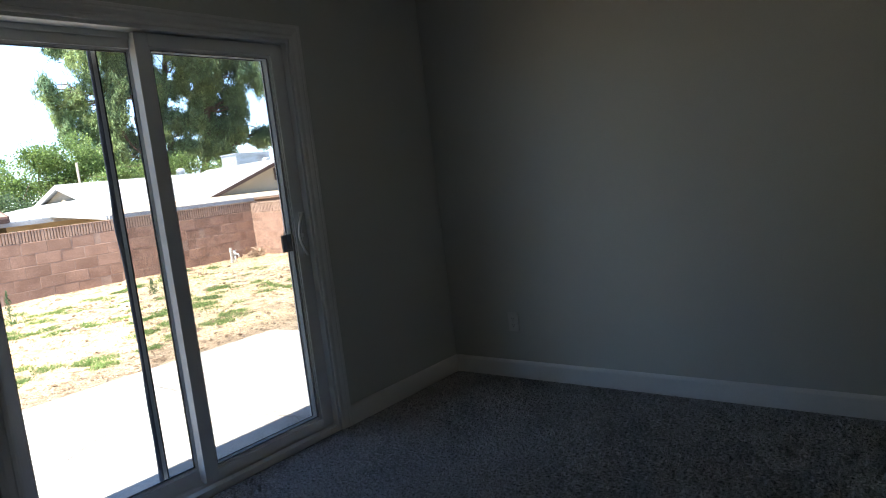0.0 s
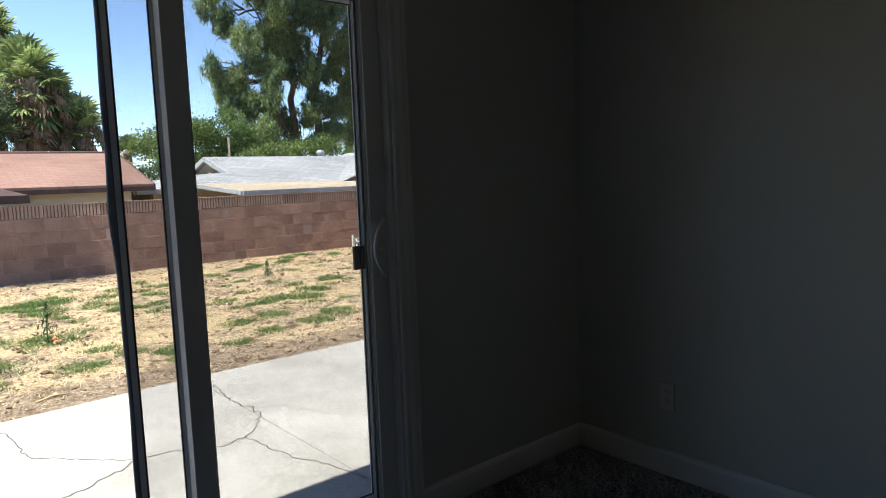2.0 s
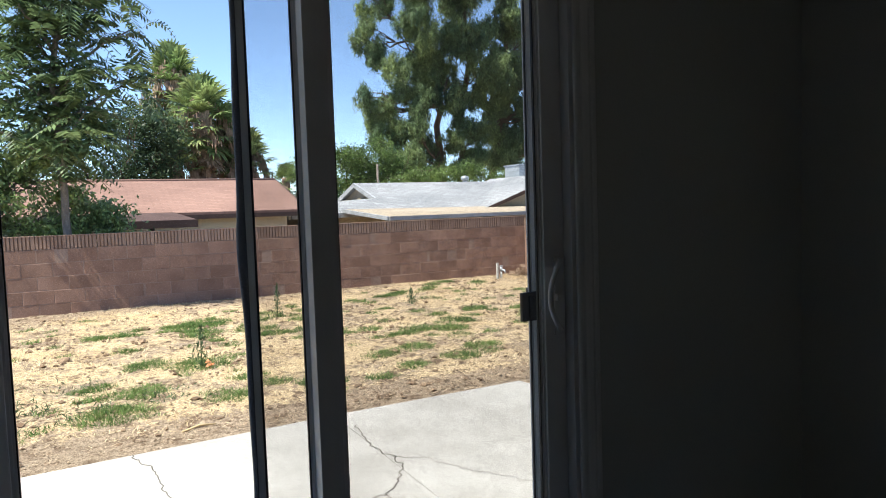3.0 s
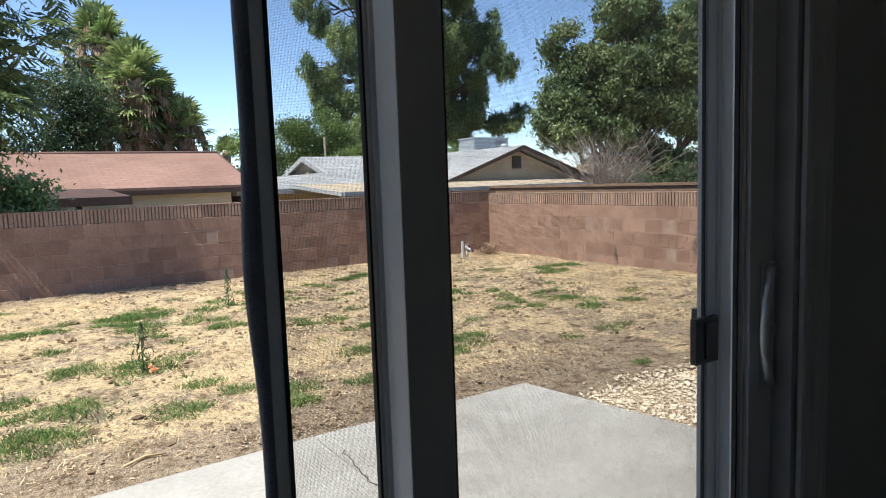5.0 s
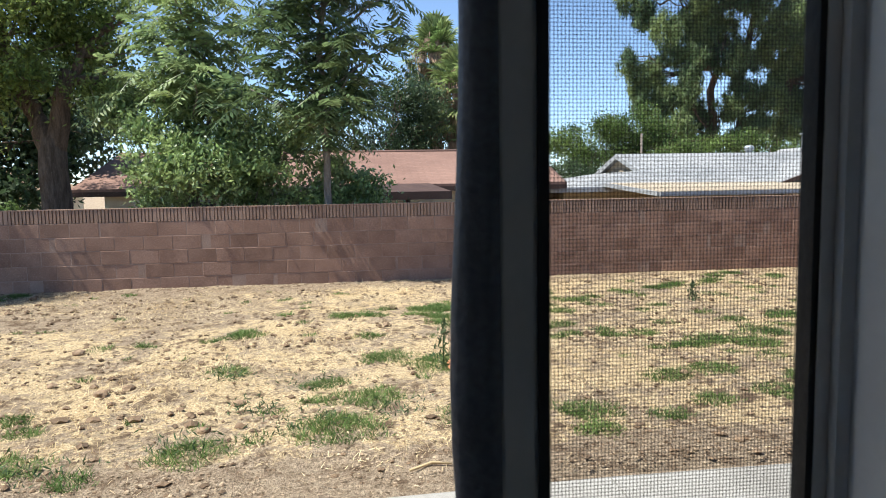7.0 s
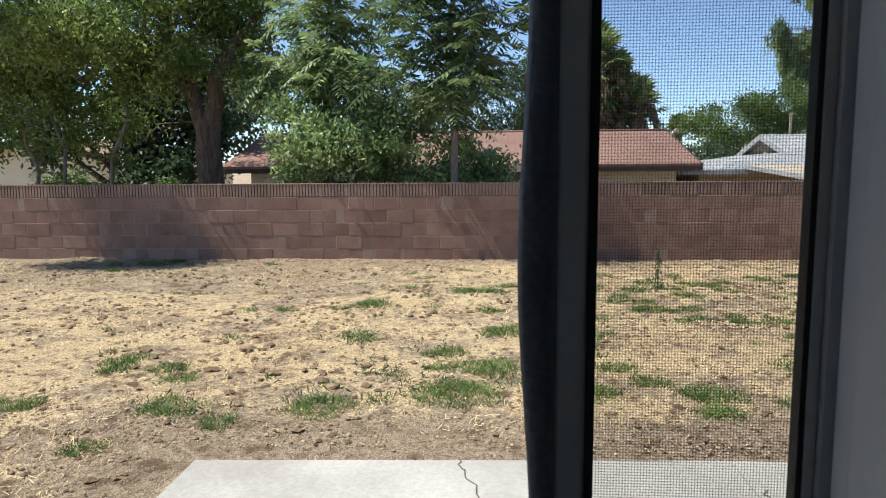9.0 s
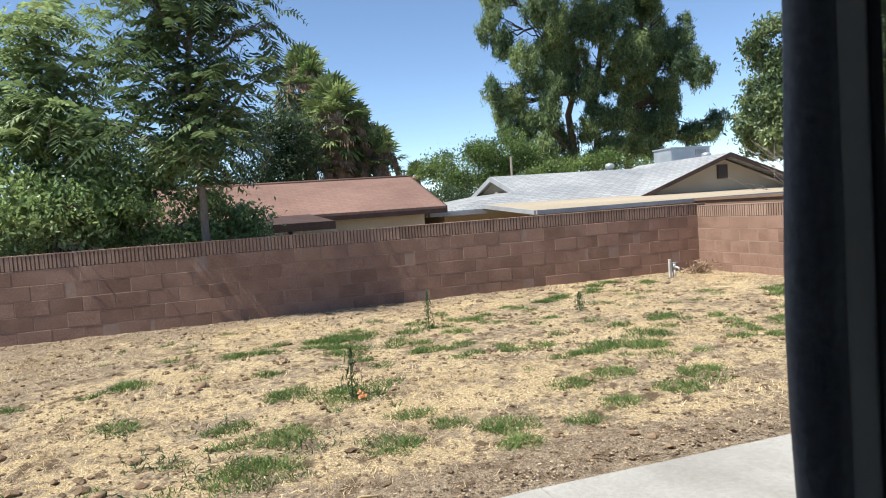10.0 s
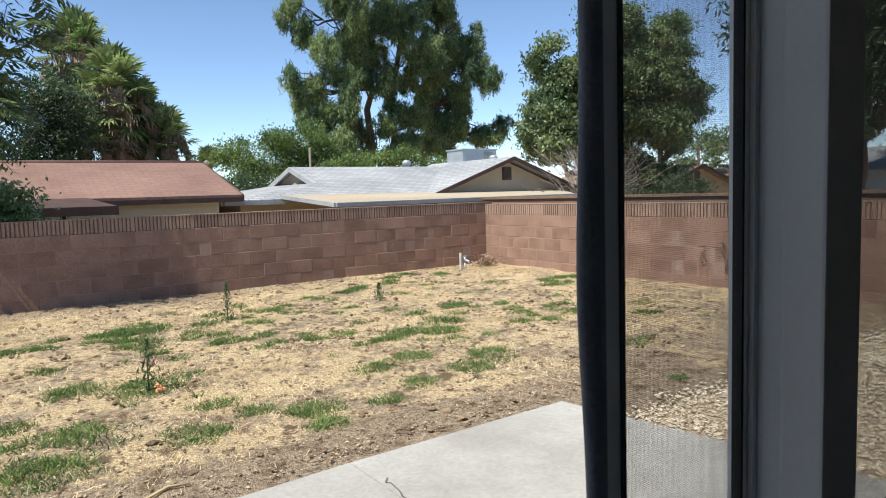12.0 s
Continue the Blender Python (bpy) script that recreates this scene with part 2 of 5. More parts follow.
M_LEAF = mat("broad_green_leaves", (0.085, 0.145, 0.042), (0.19, 0.265, 0.08), 0.7, 0.4, 6, 0, island=0.4, speck=0.48, spec=0.4, translucent=0.42)
# yellower and brighter than M_LEAF: the backlit look is put into the colour
M_SHADE = mat("sunlit_shade_tree_leaves", (0.10, 0.165, 0.045), (0.25, 0.31, 0.09), 0.8, 0.42, 6, 0, island=0.4, speck=0.48, spec=0.35, translucent=0.45)
M_LEAF_D = mat("dark_glossy_leaves", (0.18, 0.275, 0.105), (0.36, 0.45, 0.19), 0.8, 0.36, 9, 0, island=0.45, speck=0.40, spec=0.6, translucent=0.42)
M_AIL = mat("compound_leaf_leaflets", (0.080, 0.130, 0.058), (0.165, 0.23, 0.10), 0.8, 0.33, 9, 0, island=0.4, speck=0.40, spec=0.7, translucent=0.42)
M_AIL_PALE = mat("pale_compound_leaflets", (0.18, 0.26, 0.11), (0.34, 0.42, 0.19), 0.8, 0.38, 9, 0, island=0.4, speck=0.40, spec=0.7, translucent=0.42)
M_SUMAC = mat("dusty_green_leaflets", (0.085, 0.135, 0.060), (0.22, 0.27, 0.115), 0.5, 0.45, 6, 0, island=0.4, speck=0.48, spec=0.45, translucent=0.32)
M_DUSK = mat("dull_dark_leaves", (0.048, 0.085, 0.040), (0.105, 0.15, 0.070), 0.8, 0.5, 6, 0, island=0.4, speck=0.48, spec=0.35, translucent=0.4)
M_PALM = mat("fan_palm_leaf", (0.11, 0.175, 0.058), (0.265, 0.315, 0.125), 0.8, 0.5, 6, 0, island=0.35, speck=0.48, spec=0.4, translucent=0.42)
M_PALMDRY = mat("dry_palm_leaf", (0.23, 0.155, 0.105), (0.42, 0.30, 0.21), 1.5, 0.8, 6, 0, island=0.3, speck=0.15, translucent=0.2)
M_BLOOM = mat("white_petals", (0.70, 0.70, 0.64), (0.80, 0.80, 0.76), 20, 0.8, 60, 0, island=0.15)
M_PVC = mat("weathered_grey_pipe", (0.42, 0.41, 0.38), (0.55, 0.54, 0.50), 9, 0.5, 60, 0.1)
M_BLUE = mat("bright_blue_tarp", (0.02, 0.16, 0.62), (0.03, 0.22, 0.75), 3, 0.6, 30, 0.3)
M_SIDING = mat("pale_siding", (0.52, 0.54, 0.54), (0.60, 0.62, 0.62), 2, 0.8, 40, 0.2)
M_WOOD = mat("brown_fence_block", (0.20, 0.125, 0.085), (0.27, 0.175, 0.12), 2, 0.95, 50, 0.5, vary=0.15, stretch=(1, 1, 3))
M_PANE = mat("dark_window_pane", (0.02, 0.025, 0.03), (0.04, 0.045, 0.05), 2, 0.08, 20, 0, spec=0.6)

# ---- shaping helpers ----
def box(bm, x0, x1, y0, y1, z0, z1, bevel=0.0):
    v = [bm.verts.new((x, y, z)) for z in (z0, z1) for y in (y0, y1) for x in (x0, x1)]
    f = [bm.faces.new([v[i] for i in q]) for q in ((0, 2, 3, 1), (4, 5, 7, 6), (0, 1, 5, 4), (2, 6, 7, 3), (0, 4, 6, 2), (1, 3, 7, 5))]
    if bevel:
        bmesh.ops.bevel(bm, geom=list({e for q in f for e in q.edges}), offset=bevel, segments=2, profile=0.7, affect="EDGES")
    return bm


def boxes(*sizes, bevel=0.0):
    bm = bmesh.new()
    for s in sizes:
        box(bm, *s, bevel=bevel)
    return bm


def tube(bm, points, radii, sides=8, cap=True):
    """A tapered tube through points."""
    points = [Vector(p) for p in points]
    rings = []
    for i, p in enumerate(points):
        d = (points[min(i + 1, len(points) - 1)] - points[max(i - 1, 0)]).normalized()
        a = d.cross(Vector((0.31, 0.17, 0.93) if abs(d.z) < 0.9 else (1, 0.1, 0))).normalized()
        b = d.cross(a)
        rings.append([bm.verts.new(p + (a * math.cos(k * math.tau / sides) + b * math.sin(k * math.tau / sides)) * radii[i]) for k in range(sides)])
    for r, s in zip(rings, rings[1:]):
        for k in range(sides):
            bm.faces.new((r[k], r[(k + 1) % sides], s[(k + 1) % sides], s[k])).smooth = True
    if cap:
        bm.faces.new(rings[0][::-1])
        bm.faces.new(rings[-1])
    return bm


def prism(bm, outline, axis, a, b):
    """Extrudes a closed outline of (u, v) along axis from a to b; u, v are the other two axes in order."""
    def at(u, v, w):
        return {"x": (w, u, v), "y": (u, w, v), "z": (u, v, w)}[axis]
    lo = [bm.verts.new(at(u, v, a)) for u, v in outline]
    hi = [bm.verts.new(at(u, v, b)) for u, v in outline]
    n = len(outline)
    for i in range(n):
        bm.faces.new((lo[i], lo[(i + 1) % n], hi[(i + 1) % n], hi[i]))
    bm.faces.new(lo[::-1])
    bm.faces.new(hi)
    return bm


def mesh_of(name, bm, material):
    bmesh.ops.recalc_face_normals(bm, faces=bm.faces)
    me = bpy.data.meshes.new(name)
    bm.to_mesh(me)
    bm.free()
    me.materials.append(material)
    return me


def placed(ob):
    m = ob.matrix_basis.copy()
    return placed(ob.parent) @ ob.matrix_parent_inverse @ m if ob.parent else m


def part(name, shape, material, parent, label=""):
    """One mesh object under a thing or a part; shape is a bmesh or a ready mesh, in world places."""
    me = shape if isinstance(shape, bpy.types.Mesh) else mesh_of(name, shape, material)
    ob = new(name, me)
    ob.parent = parent
    ob.matrix_parent_inverse = placed(parent).inverted()
    return tagged(ob, label)


def thing(name, at, label, category, group="", kind=""):
    ob = new(name)
    ob.empty_display_size = 0.1
    ob.location = at
    return tagged(ob, label, category, group, kind)


def solid(name, shape, material, label="", category="", group="", kind=""):
    me = shape if isinstance(shape, bpy.types.Mesh) else mesh_of(name, shape, material)
    return tagged(new(name, me), label, category, group, kind)


def quads(name, corners, material, smooth=False):
    """A mesh of loose four-cornered faces: corners is an array (n, 4, 3)."""
    corners = np.asarray(corners, dtype=np.float32)
    n = len(corners)
    me = bpy.data.meshes.new(name)
    me.vertices.add(n * 4); me.loops.add(n * 4); me.polygons.add(n)
    me.vertices.foreach_set("co", corners.reshape(-1))
    me.loops.foreach_set("vertex_index", np.arange(n * 4, dtype=np.int32))
    me.polygons.foreach_set("loop_start", np.arange(0, n * 4, 4, dtype=np.int32))
    me.materials.append(material)
    me.update(calc_edges=True)
    return me


def unit(a):
    return a / np.maximum(np.linalg.norm(a, axis=-1, keepdims=True), 1e-6)


def leaves(rng, centres, length, width, droop=0.3, outward=None):
    """Diamond leaves at centres, turned at random; droop bends them down, outward biases them away from a point."""
    n = len(centres)
    d = rng.normal(size=(n, 3))
    if outward is not None:
        d = d + unit(centres - outward) * 1.2
    d[:, 2] -= droop
    d = unit(d)
    s = unit(np.cross(d, rng.normal(size=(n, 3))))
    k = rng.uniform(0.7, 1.3, (n, 1))
    a, b = d * length * 0.5 * k, s * width * 0.5 * k
    return np.stack([centres - a, centres + b - a * 0.1, centres + a, centres - b - a * 0.1], axis=1)


def clumped(rng, blobs, clumps, each, spread, shell=0.55):
    """Leaf places: clumps scattered near the surface of ellipsoid blobs, leaves round each clump."""
    blobs = np.asarray(blobs, dtype=float)
    vol = blobs[:, 3] * blobs[:, 4] + blobs[:, 4] * blobs[:, 5]
    pick = rng.choice(len(blobs), clumps, p=vol / vol.sum())
    u = unit(rng.normal(size=(clumps, 3))) * rng.uniform(shell, 1.05, (clumps, 1))
    c = blobs[pick, :3] + u * blobs[pick, 3:6]
    size = spread * rng.uniform(0.5, 1.5, (clumps, 1, 1))
    p = c[:, None, :] + rng.normal(size=(clumps, each, 3)) * size * np.array((1, 1, 0.7))
    return p.reshape(-1, 3)


def limb(bm, rng, start, end, r0, r1, wobble=0.12, sides=7, steps=5):
    a, b = Vector(start), Vector(end)
    pts, rad = [], []
    for i in range(steps + 1):
        k = i / steps
        w = Vector(rng.normal(size=3)) * wobble * (b - a).length * 0.25 * math.sin(k * math.pi)
        pts.append(a.lerp(b, k) + w)
        rad.append(r0 + (r1 - r0) * k)
    tube(bm, pts, rad, sides)
    return pts

# ---- the room ----
ROOM_X, ROOM_Y0, ROOM_Y1, CEIL = 3.5, -1.1, 3.3, 2.44
OPEN_Y0, OPEN_Y1, OPEN_Z = 0.785, 2.285, 2.015
solid("floor", boxes((-0.01, ROOM_X + 0.15, ROOM_Y0 - 0.15, ROOM_Y1 + 0.15, -0.12, 0.0)), M_CARPET,
      "grey cut-pile carpet over the whole bedroom floor", "carpet", kind="structure")
solid("wall_west", boxes((-0.14, 0, ROOM_Y0 - 0.15, OPEN_Y0, -0.12, CEIL), (-0.14, 0, OPEN_Y1, ROOM_Y1 + 0.15, -0.12, CEIL),
                         (-0.14, 0, OPEN_Y0, OPEN_Y1, OPEN_Z, CEIL)), M_PAINT,
      "grey-green painted wall round the sliding patio door", "wall", kind="structure")
solid("wall_north", boxes((0, ROOM_X + 0.15, ROOM_Y1, ROOM_Y1 + 0.15, 0, CEIL)), M_PAINT,
      "plain grey-green painted bedroom wall with one outlet", "wall", kind="structure")
# unseen closing walls; their white is added to bounce more daylight into the room
solid("wall_south", boxes((0, ROOM_X + 0.15, ROOM_Y0 - 0.15, ROOM_Y0, 0, CEIL)), M_CEIL, "unseen bedroom wall, made white to bounce light", "wall", kind="structure")
solid("wall_east", boxes((ROOM_X, ROOM_X + 0.15, ROOM_Y0, ROOM_Y1, 0, CEIL)), M_CEIL, "unseen bedroom wall, made white to bounce light", "wall", kind="structure")
solid("ceiling", boxes((-0.14, ROOM_X + 0.15, ROOM_Y0 - 0.15, ROOM_Y1 + 0.15, CEIL, CEIL + 0.12)), M_CEIL, "white painted bedroom ceiling", "ceiling", kind="structure")
solid("outer_wall", boxes((-0.165, -0.143, -5.0, OPEN_Y0, -0.3, 2.5), (-0.165, -0.143, OPEN_Y1, 9.0, -0.3, 2.5), (-0.165, -0.143, OPEN_Y0, OPEN_Y1, OPEN_Z, 2.5)),
      M_STUCCO_OWN, "tan stucco outside face of the house", "wall", kind="structure")
eave = bmesh.new()
prism(eave, [(0.0, 2.62), (0.0, 2.56), (-0.43, 2.33), (-0.47, 2.33), (-0.47, 2.50), (-0.42, 2.50)], "y", -5.4, 9.4)
solid("roof_eave", eave, M_FASCIA, "brown painted eave along the house over the patio", "eave", kind="structure")
solid("own_roof", boxes((0.0, 6.0, -5.4, 9.4, 2.57, 2.75)), M_BROWNROOF, "low roof over the bedroom", "roof", kind="structure")


def base_profile():
    return [(0, 0.0), (0.014, 0.0), (0.014, 0.088), (0.011, 0.098), (0.006, 0.104), (0, 0.106)]


def baseboard(axis, a, b, wall, sign):
    bm = bmesh.new()
    prism(bm, [(wall + sign * u, v + 0.002) for u, v in base_profile()], axis, a, b)
    solid("baseboard", bm, M_TRIM, "white painted baseboard along the carpet", "baseboard", kind="structure")


baseboard("x", 0.014, ROOM_X - 0.014, ROOM_Y1, -1)
baseboard("x", 0.014, ROOM_X - 0.014, ROOM_Y0, 1)
baseboard("y", 2.337, ROOM_Y1, 0.0, 1)
baseboard("y", ROOM_Y0, 0.733, 0.0, 1)
baseboard("y", ROOM_Y0, ROOM_Y1, ROOM_X, -1)


def casing():
    """Moulded white casing, mitred round the door: steps and a round across its width."""
    prof = [(0.0, 0.0), (0.0, 0.009), (0.006, 0.012), (0.016, 0.012), (0.020, 0.008), (0.026, 0.0085), (0.034, 0.013), (0.044, 0.016), (0.052, 0.015), (0.056, 0.018), (0.066, 0.019), (0.070, 0.016), (0.070, 0.0)]
    y0, y1, top = OPEN_Y0 + 0.018, OPEN_Y1 - 0.018, OPEN_Z - 0.012
    bm = bmesh.new()
    rings = []
    for k in range(4):
        ring = []
        for w, h in prof:
            y = y0 - w if k < 2 else y1 + w
            z = 0.003 if k in (0, 3) else top + w
            ring.append(bm.verts.new((h, y, z)))
        rings.append(ring)
    for r, s in zip(rings, rings[1:]):
        for i in range(len(prof) - 1):
            bm.faces.new((r[i], r[i + 1], s[i + 1], s[i]))
    bm.faces.new(rings[0]); bm.faces.new(rings[-1][::-1])
    return solid("trim", bm, M_TRIM, "white moulded wood casing round the patio door", "door casing", kind="structure")


casing()


def outlet(x, y, z):
    t = thing("wall_outlet", (x, y, z - 0.057), "white duplex wall outlet with its cover plate", "outlet")
    plate = part("cover_plate", boxes((x - 0.035, x + 0.035, y - 0.006, y, z - 0.057, z + 0.057), bevel=0.0025), M_PLATE, t)
    for dz in (0.0195, -0.0195):
        sock = bmesh.new()
        prism(sock, [(x + 0.0165 * math.cos(a), z + dz + max(-0.0125, min(0.0125, 0.0165 * math.sin(a)))) for a in np.linspace(0, math.tau, 24, endpoint=False)], "y", y - 0.0085, y - 0.0055)
        s = part("receptacle", sock, M_PLATE, t)
        part("slot", boxes((x - 0.0075, x - 0.0055, y - 0.0090, y - 0.0070, z + dz, z + dz + 0.008)), M_DARK, s)
        part("slot", boxes((x + 0.0055, x + 0.0075, y - 0.0090, y - 0.0070, z + dz, z + dz + 0.007)), M_DARK, s)
        part("slot", boxes((x - 0.002, x + 0.002, y - 0.0090, y - 0.0070, z + dz - 0.009, z + dz - 0.005)), M_DARK, s)
    part("screw", tube(bmesh.new(), [(x, y - 0.005, z), (x, y - 0.0075, z)], [0.003, 0.003], 10), M_METAL, t)


outlet(0.463, ROOM_Y1, 0.343)

# ---- the sliding patio door ----
door = thing("sliding_patio_door", (-0.08, 1.557, 0.0), "white vinyl sliding patio door, closed, with two clear panes", "sliding door")
FY0, FY1, FZ1 = 0.815, 2.255, 1.988
part("head", boxes((-0.142, -0.004, OPEN_Y0, OPEN_Y1, FZ1, OPEN_Z), bevel=0.002), M_VINYL, door)
part("head_guide", boxes((-0.083, -0.079, FY0, FY1, 1.965, FZ1)), M_VINYL, door)
for a, b in ((OPEN_Y0, FY0), (FY1, OPEN_Y1)):
    part("jamb", boxes((-0.174, -0.004, a, b, 0.0, FZ1), bevel=0.002), M_VINYL, door)
sill = bmesh.new()
prism(sill, [(-0.175, -0.03), (-0.004, -0.03), (-0.004, 0.030), (-0.03, 0.034), (-0.034, 0.026), (-0.054, 0.026), (-0.056, 0.040), (-0.060, 0.040), (-0.062, 0.026), (-0.088, 0.026), (-0.09, 0.036), (-0.128, 0.03), (-0.13, 0.018), (-0.155, 0.016), (-0.157, 0.028), (-0.161, 0.028), (-0.163, 0.012), (-0.175, 0.006)], "y", FY0, FY1)
part("sill_track", sill, M_VINYL, door)


def glazed(name, x0, x1, y0, y1, z0, z1, left, right, top, low):
    """A sash of four bevelled members with a stepped glazing bead; its pane is a part of it."""
    bm = boxes((x0, x1, y0, y0 + left, z0, z1), (x0, x1, y1 - right, y1, z0, z1), bevel=0.003)
    box(bm, x0, x1, y0 + left, y1 - right, z1 - top, z1, bevel=0.002)
    box(bm, x0, x1, y0 + left, y1 - right, z0, z0 + low, bevel=0.002)
    sash = part(name, bm, M_VINYL, door)
    mid = (x0 + x1) / 2
    bead = bmesh.new()
    for i, (w, d) in enumerate(((0.006, 0.010), (0.012, 0.005))):
        a, b, c, e = y0 + left, y1 - right, z0 + low, z1 - top
        for q in ((a, a + w, c, e), (b - w, b, c, e), (a + w, b - w, e - w, e), (a + w, b - w, c, c + w)):
            box(bead, mid - d, mid + d, *q)
    part("glazing_bead", bead, M_VINYL, sash)
    pane = part("pane", boxes((mid - 0.002, mid + 0.002, y0 + left + 0.004, y1 - right - 0.004, z0 + low + 0.004, z1 - top - 0.004)), M_GLASS, sash, "clear window glass")
    pane.visible_shadow = False
    gas = bmesh.new()
    a, b, c, e = y0 + left + 0.012, y1 - right - 0.012, z0 + low + 0.012, z1 - top - 0.012
    for q in ((a, a + 0.003, c, e), (b - 0.003, b, c, e), (a + 0.003, b - 0.003, e - 0.003, e), (a + 0.003, b - 0.003, c, c + 0.003)):
        box(gas, mid - 0.0045, mid + 0.0045, *q)
    part("gasket", gas, M_RUBBER, sash, "black glazing gasket")
    return sash


fixed = glazed("fixed_sash", -0.126, -0.090, FY0, 1.556, 0.036, FZ1, 0.05, 0.050, 0.062, 0.064)
slide = glazed("sliding_sash", -0.076, -0.040, 1.501, FY1 - 0.001, 0.042, FZ1 - 0.004, 0.060, 0.071, 0.055, 0.046)
part("interlock", boxes((-0.090, -0.076, 1.502, 1.510, 0.05, 1.96)), M_VINYL, slide)


def pull(y, z0, z1):
    """Bowed white pull with a back plate and a thumb latch."""
    bm = boxes((-0.040, -0.034, y - 0.002, y + 0.034, z0 - 0.012, z1 + 0.012), bevel=0.002)
    h = part("handle", bm, M_VINYL, slide, "bowed white pull handle")
    pts = []
    for i in range(13):
        k = i / 12
        pts.append((-0.034 + 0.026 * math.sin(k * math.pi) ** 0.6, y + 0.020 - 0.058 * math.sin(k * math.pi) ** 0.8, z0 + (z1 - z0) * k))
    part("grip", tube(bmesh.new(), pts, [0.010] + [0.0075] * 11 + [0.010], 10), M_VINYL, h)
    part("thumb_latch", boxes((-0.034, -0.020, y - 0.004, y + 0.016, (z0 + z1) / 2 - 0.012, (z0 + z1) / 2 + 0.006), bevel=0.003), M_VINYL, h)


pull(2.216, 0.945, 1.150)
part("stop_screw", tube(bmesh.new(), [(-0.0585, 2.10, 1.922), (-0.0585, 2.10, 1.911)], [0.004, 0.003], 8), M_DARK, slide)

# ---- the insect screen, standing a little open ----
screen = thing("sliding_screen_door", (-0.158, 1.8, 0.02), "grey aluminium sliding insect screen with dark mesh", "screen door")
SY0, SY1, SZ0, SZ1 = 1.372, 2.2545, 0.03, 1.972
sx0, sx1 = -0.166, -0.150
left_stile = part("stile", boxes((sx0, sx1, SY0, SY0 + 0.018, SZ0, SZ1), bevel=0.002), M_ALU, screen)
right_stile = part("stile", boxes((sx0, sx1, SY1 - 0.043, SY1, SZ0, SZ1), bevel=0.002), M_ALU, screen)
part("stile_rib", boxes((sx1, sx1 + 0.004, SY1 - 0.039, SY1 - 0.034, SZ0, SZ1), (sx1, sx1 + 0.006, SY1 - 0.010, SY1 - 0.002, SZ0, SZ1)), M_ALU, right_stile)
for a, b in ((SZ0, SZ0 + 0.045), (SZ1 - 0.045, SZ1)):
    part("rail", boxes((sx0, sx1, SY0 + 0.018, SY1 - 0.043, a, b), bevel=0.002), M_ALU, screen)
my0, my1, mz0, mz1 = SY0 + 0.018, SY1 - 0.043, SZ0 + 0.045, SZ1 - 0.045
spl = boxes((sx1 - 0.004, sx1 + 0.0015, my0, my0 + 0.005, mz0, mz1), (sx1 - 0.004, sx1 + 0.0015, my1 - 0.004, my1, mz0, mz1),
            (sx1 - 0.004, sx1 + 0.0015, my0, my1, mz0, mz0 + 0.004), (sx1 - 0.004, sx1 + 0.0015, my0, my1, mz1 - 0.004, mz1))
part("spline", spl, M_RUBBER, screen, "black rubber spline")


def wires():
    """Woven cloth of fine wires, each a thin square rod."""
    pitch, r = 0.0018, 0.000118
    xm = (sx0 + sx1) / 2
    faces = []

    def rod(lo, hi):
        (ax, ay, az), (bx, by, bz) = lo, hi
        faces.extend((((bx, ay, az), (bx, by, az), (bx, by, bz), (bx, ay, bz)), ((ax, ay, az), (ax, ay, bz), (ax, by, bz), (ax, by, az))))
        if by - ay < bz - az:
            faces.extend((((ax, ay, az), (bx, ay, az), (bx, ay, bz), (ax, ay, bz)), ((ax, by, az), (ax, by, bz), (bx, by, bz), (bx, by, az))))
        else:
            faces.extend((((ax, ay, az), (ax, by, az), (bx, by, az), (bx, ay, az)), ((ax, ay, bz), (bx, ay, bz), (bx, by, bz), (ax, by, bz))))

    for i in range(int((my1 - my0) / pitch)):
        y = my0 + (i + 0.5) * pitch
        rod((xm - r, y - r, mz0), (xm + r, y + r, mz1))
    for i in range(int((mz1 - mz0) / pitch)):
        z = mz0 + (i + 0.5) * pitch
        rod((xm - r + 0.0003, my0, z - r), (xm + r + 0.0003, my1, z + r))
    return quads("screen_cloth", faces, M_WIRE)


tagged(part("screen_cloth", wires(), M_WIRE, screen, "dark woven insect mesh"), kind="stuff")


def bowed_strip():
    """The screen's bent free edge, its shade put into a dark colour: it bellies out in waves."""
    bm = bmesh.new()
    rings = []
    for i in range(61):
        z = SZ0 + (SZ1 - SZ0) * i / 60
        belly = 0.005 * math.exp(-((z - 1.22) / 0.10) ** 2) + 0.003 * math.sin(z * 5.2 + 0.9) + 0.0012 * math.sin(z * 17)
        y0, y1 = 1.3580 - belly, 1.3725
        ring = []
        for k in range(10):
            a = math.pi * (0.5 + k / 9)
            ring.append(bm.verts.new(((sx0 + sx1) / 2 + 0.0085 * math.sin(a), y1 + (y1 - y0) * math.cos(a) if k not in (0, 9) else y1, z)))
        rings.append(ring)
    for r, s in zip(rings, rings[1:]):
        for k in range(10):
            bm.faces.new((r[k], r[(k + 1) % 10], s[(k + 1) % 10], s[k])).smooth = True
    bm.faces.new(rings[0]); bm.faces.new(rings[-1][::-1])
    return bm


part("weather_strip", bowed_strip(), M_EDGE, screen, "bowed free edge of the screen, shade in its colour")
latch = boxes((sx1 - 0.002, sx1 + 0.012, 2.172, 2.240, 0.962, 1.050), bevel=0.003)
latch_ob = part("latch", latch, M_PLASTIC, screen, "dark plastic screen latch")
part("finger_pull", boxes((sx1 + 0.012, sx1 + 0.016, 2.196, 2.232, 0.972, 1.040), bevel=0.0018), M_PLASTIC, latch_ob)
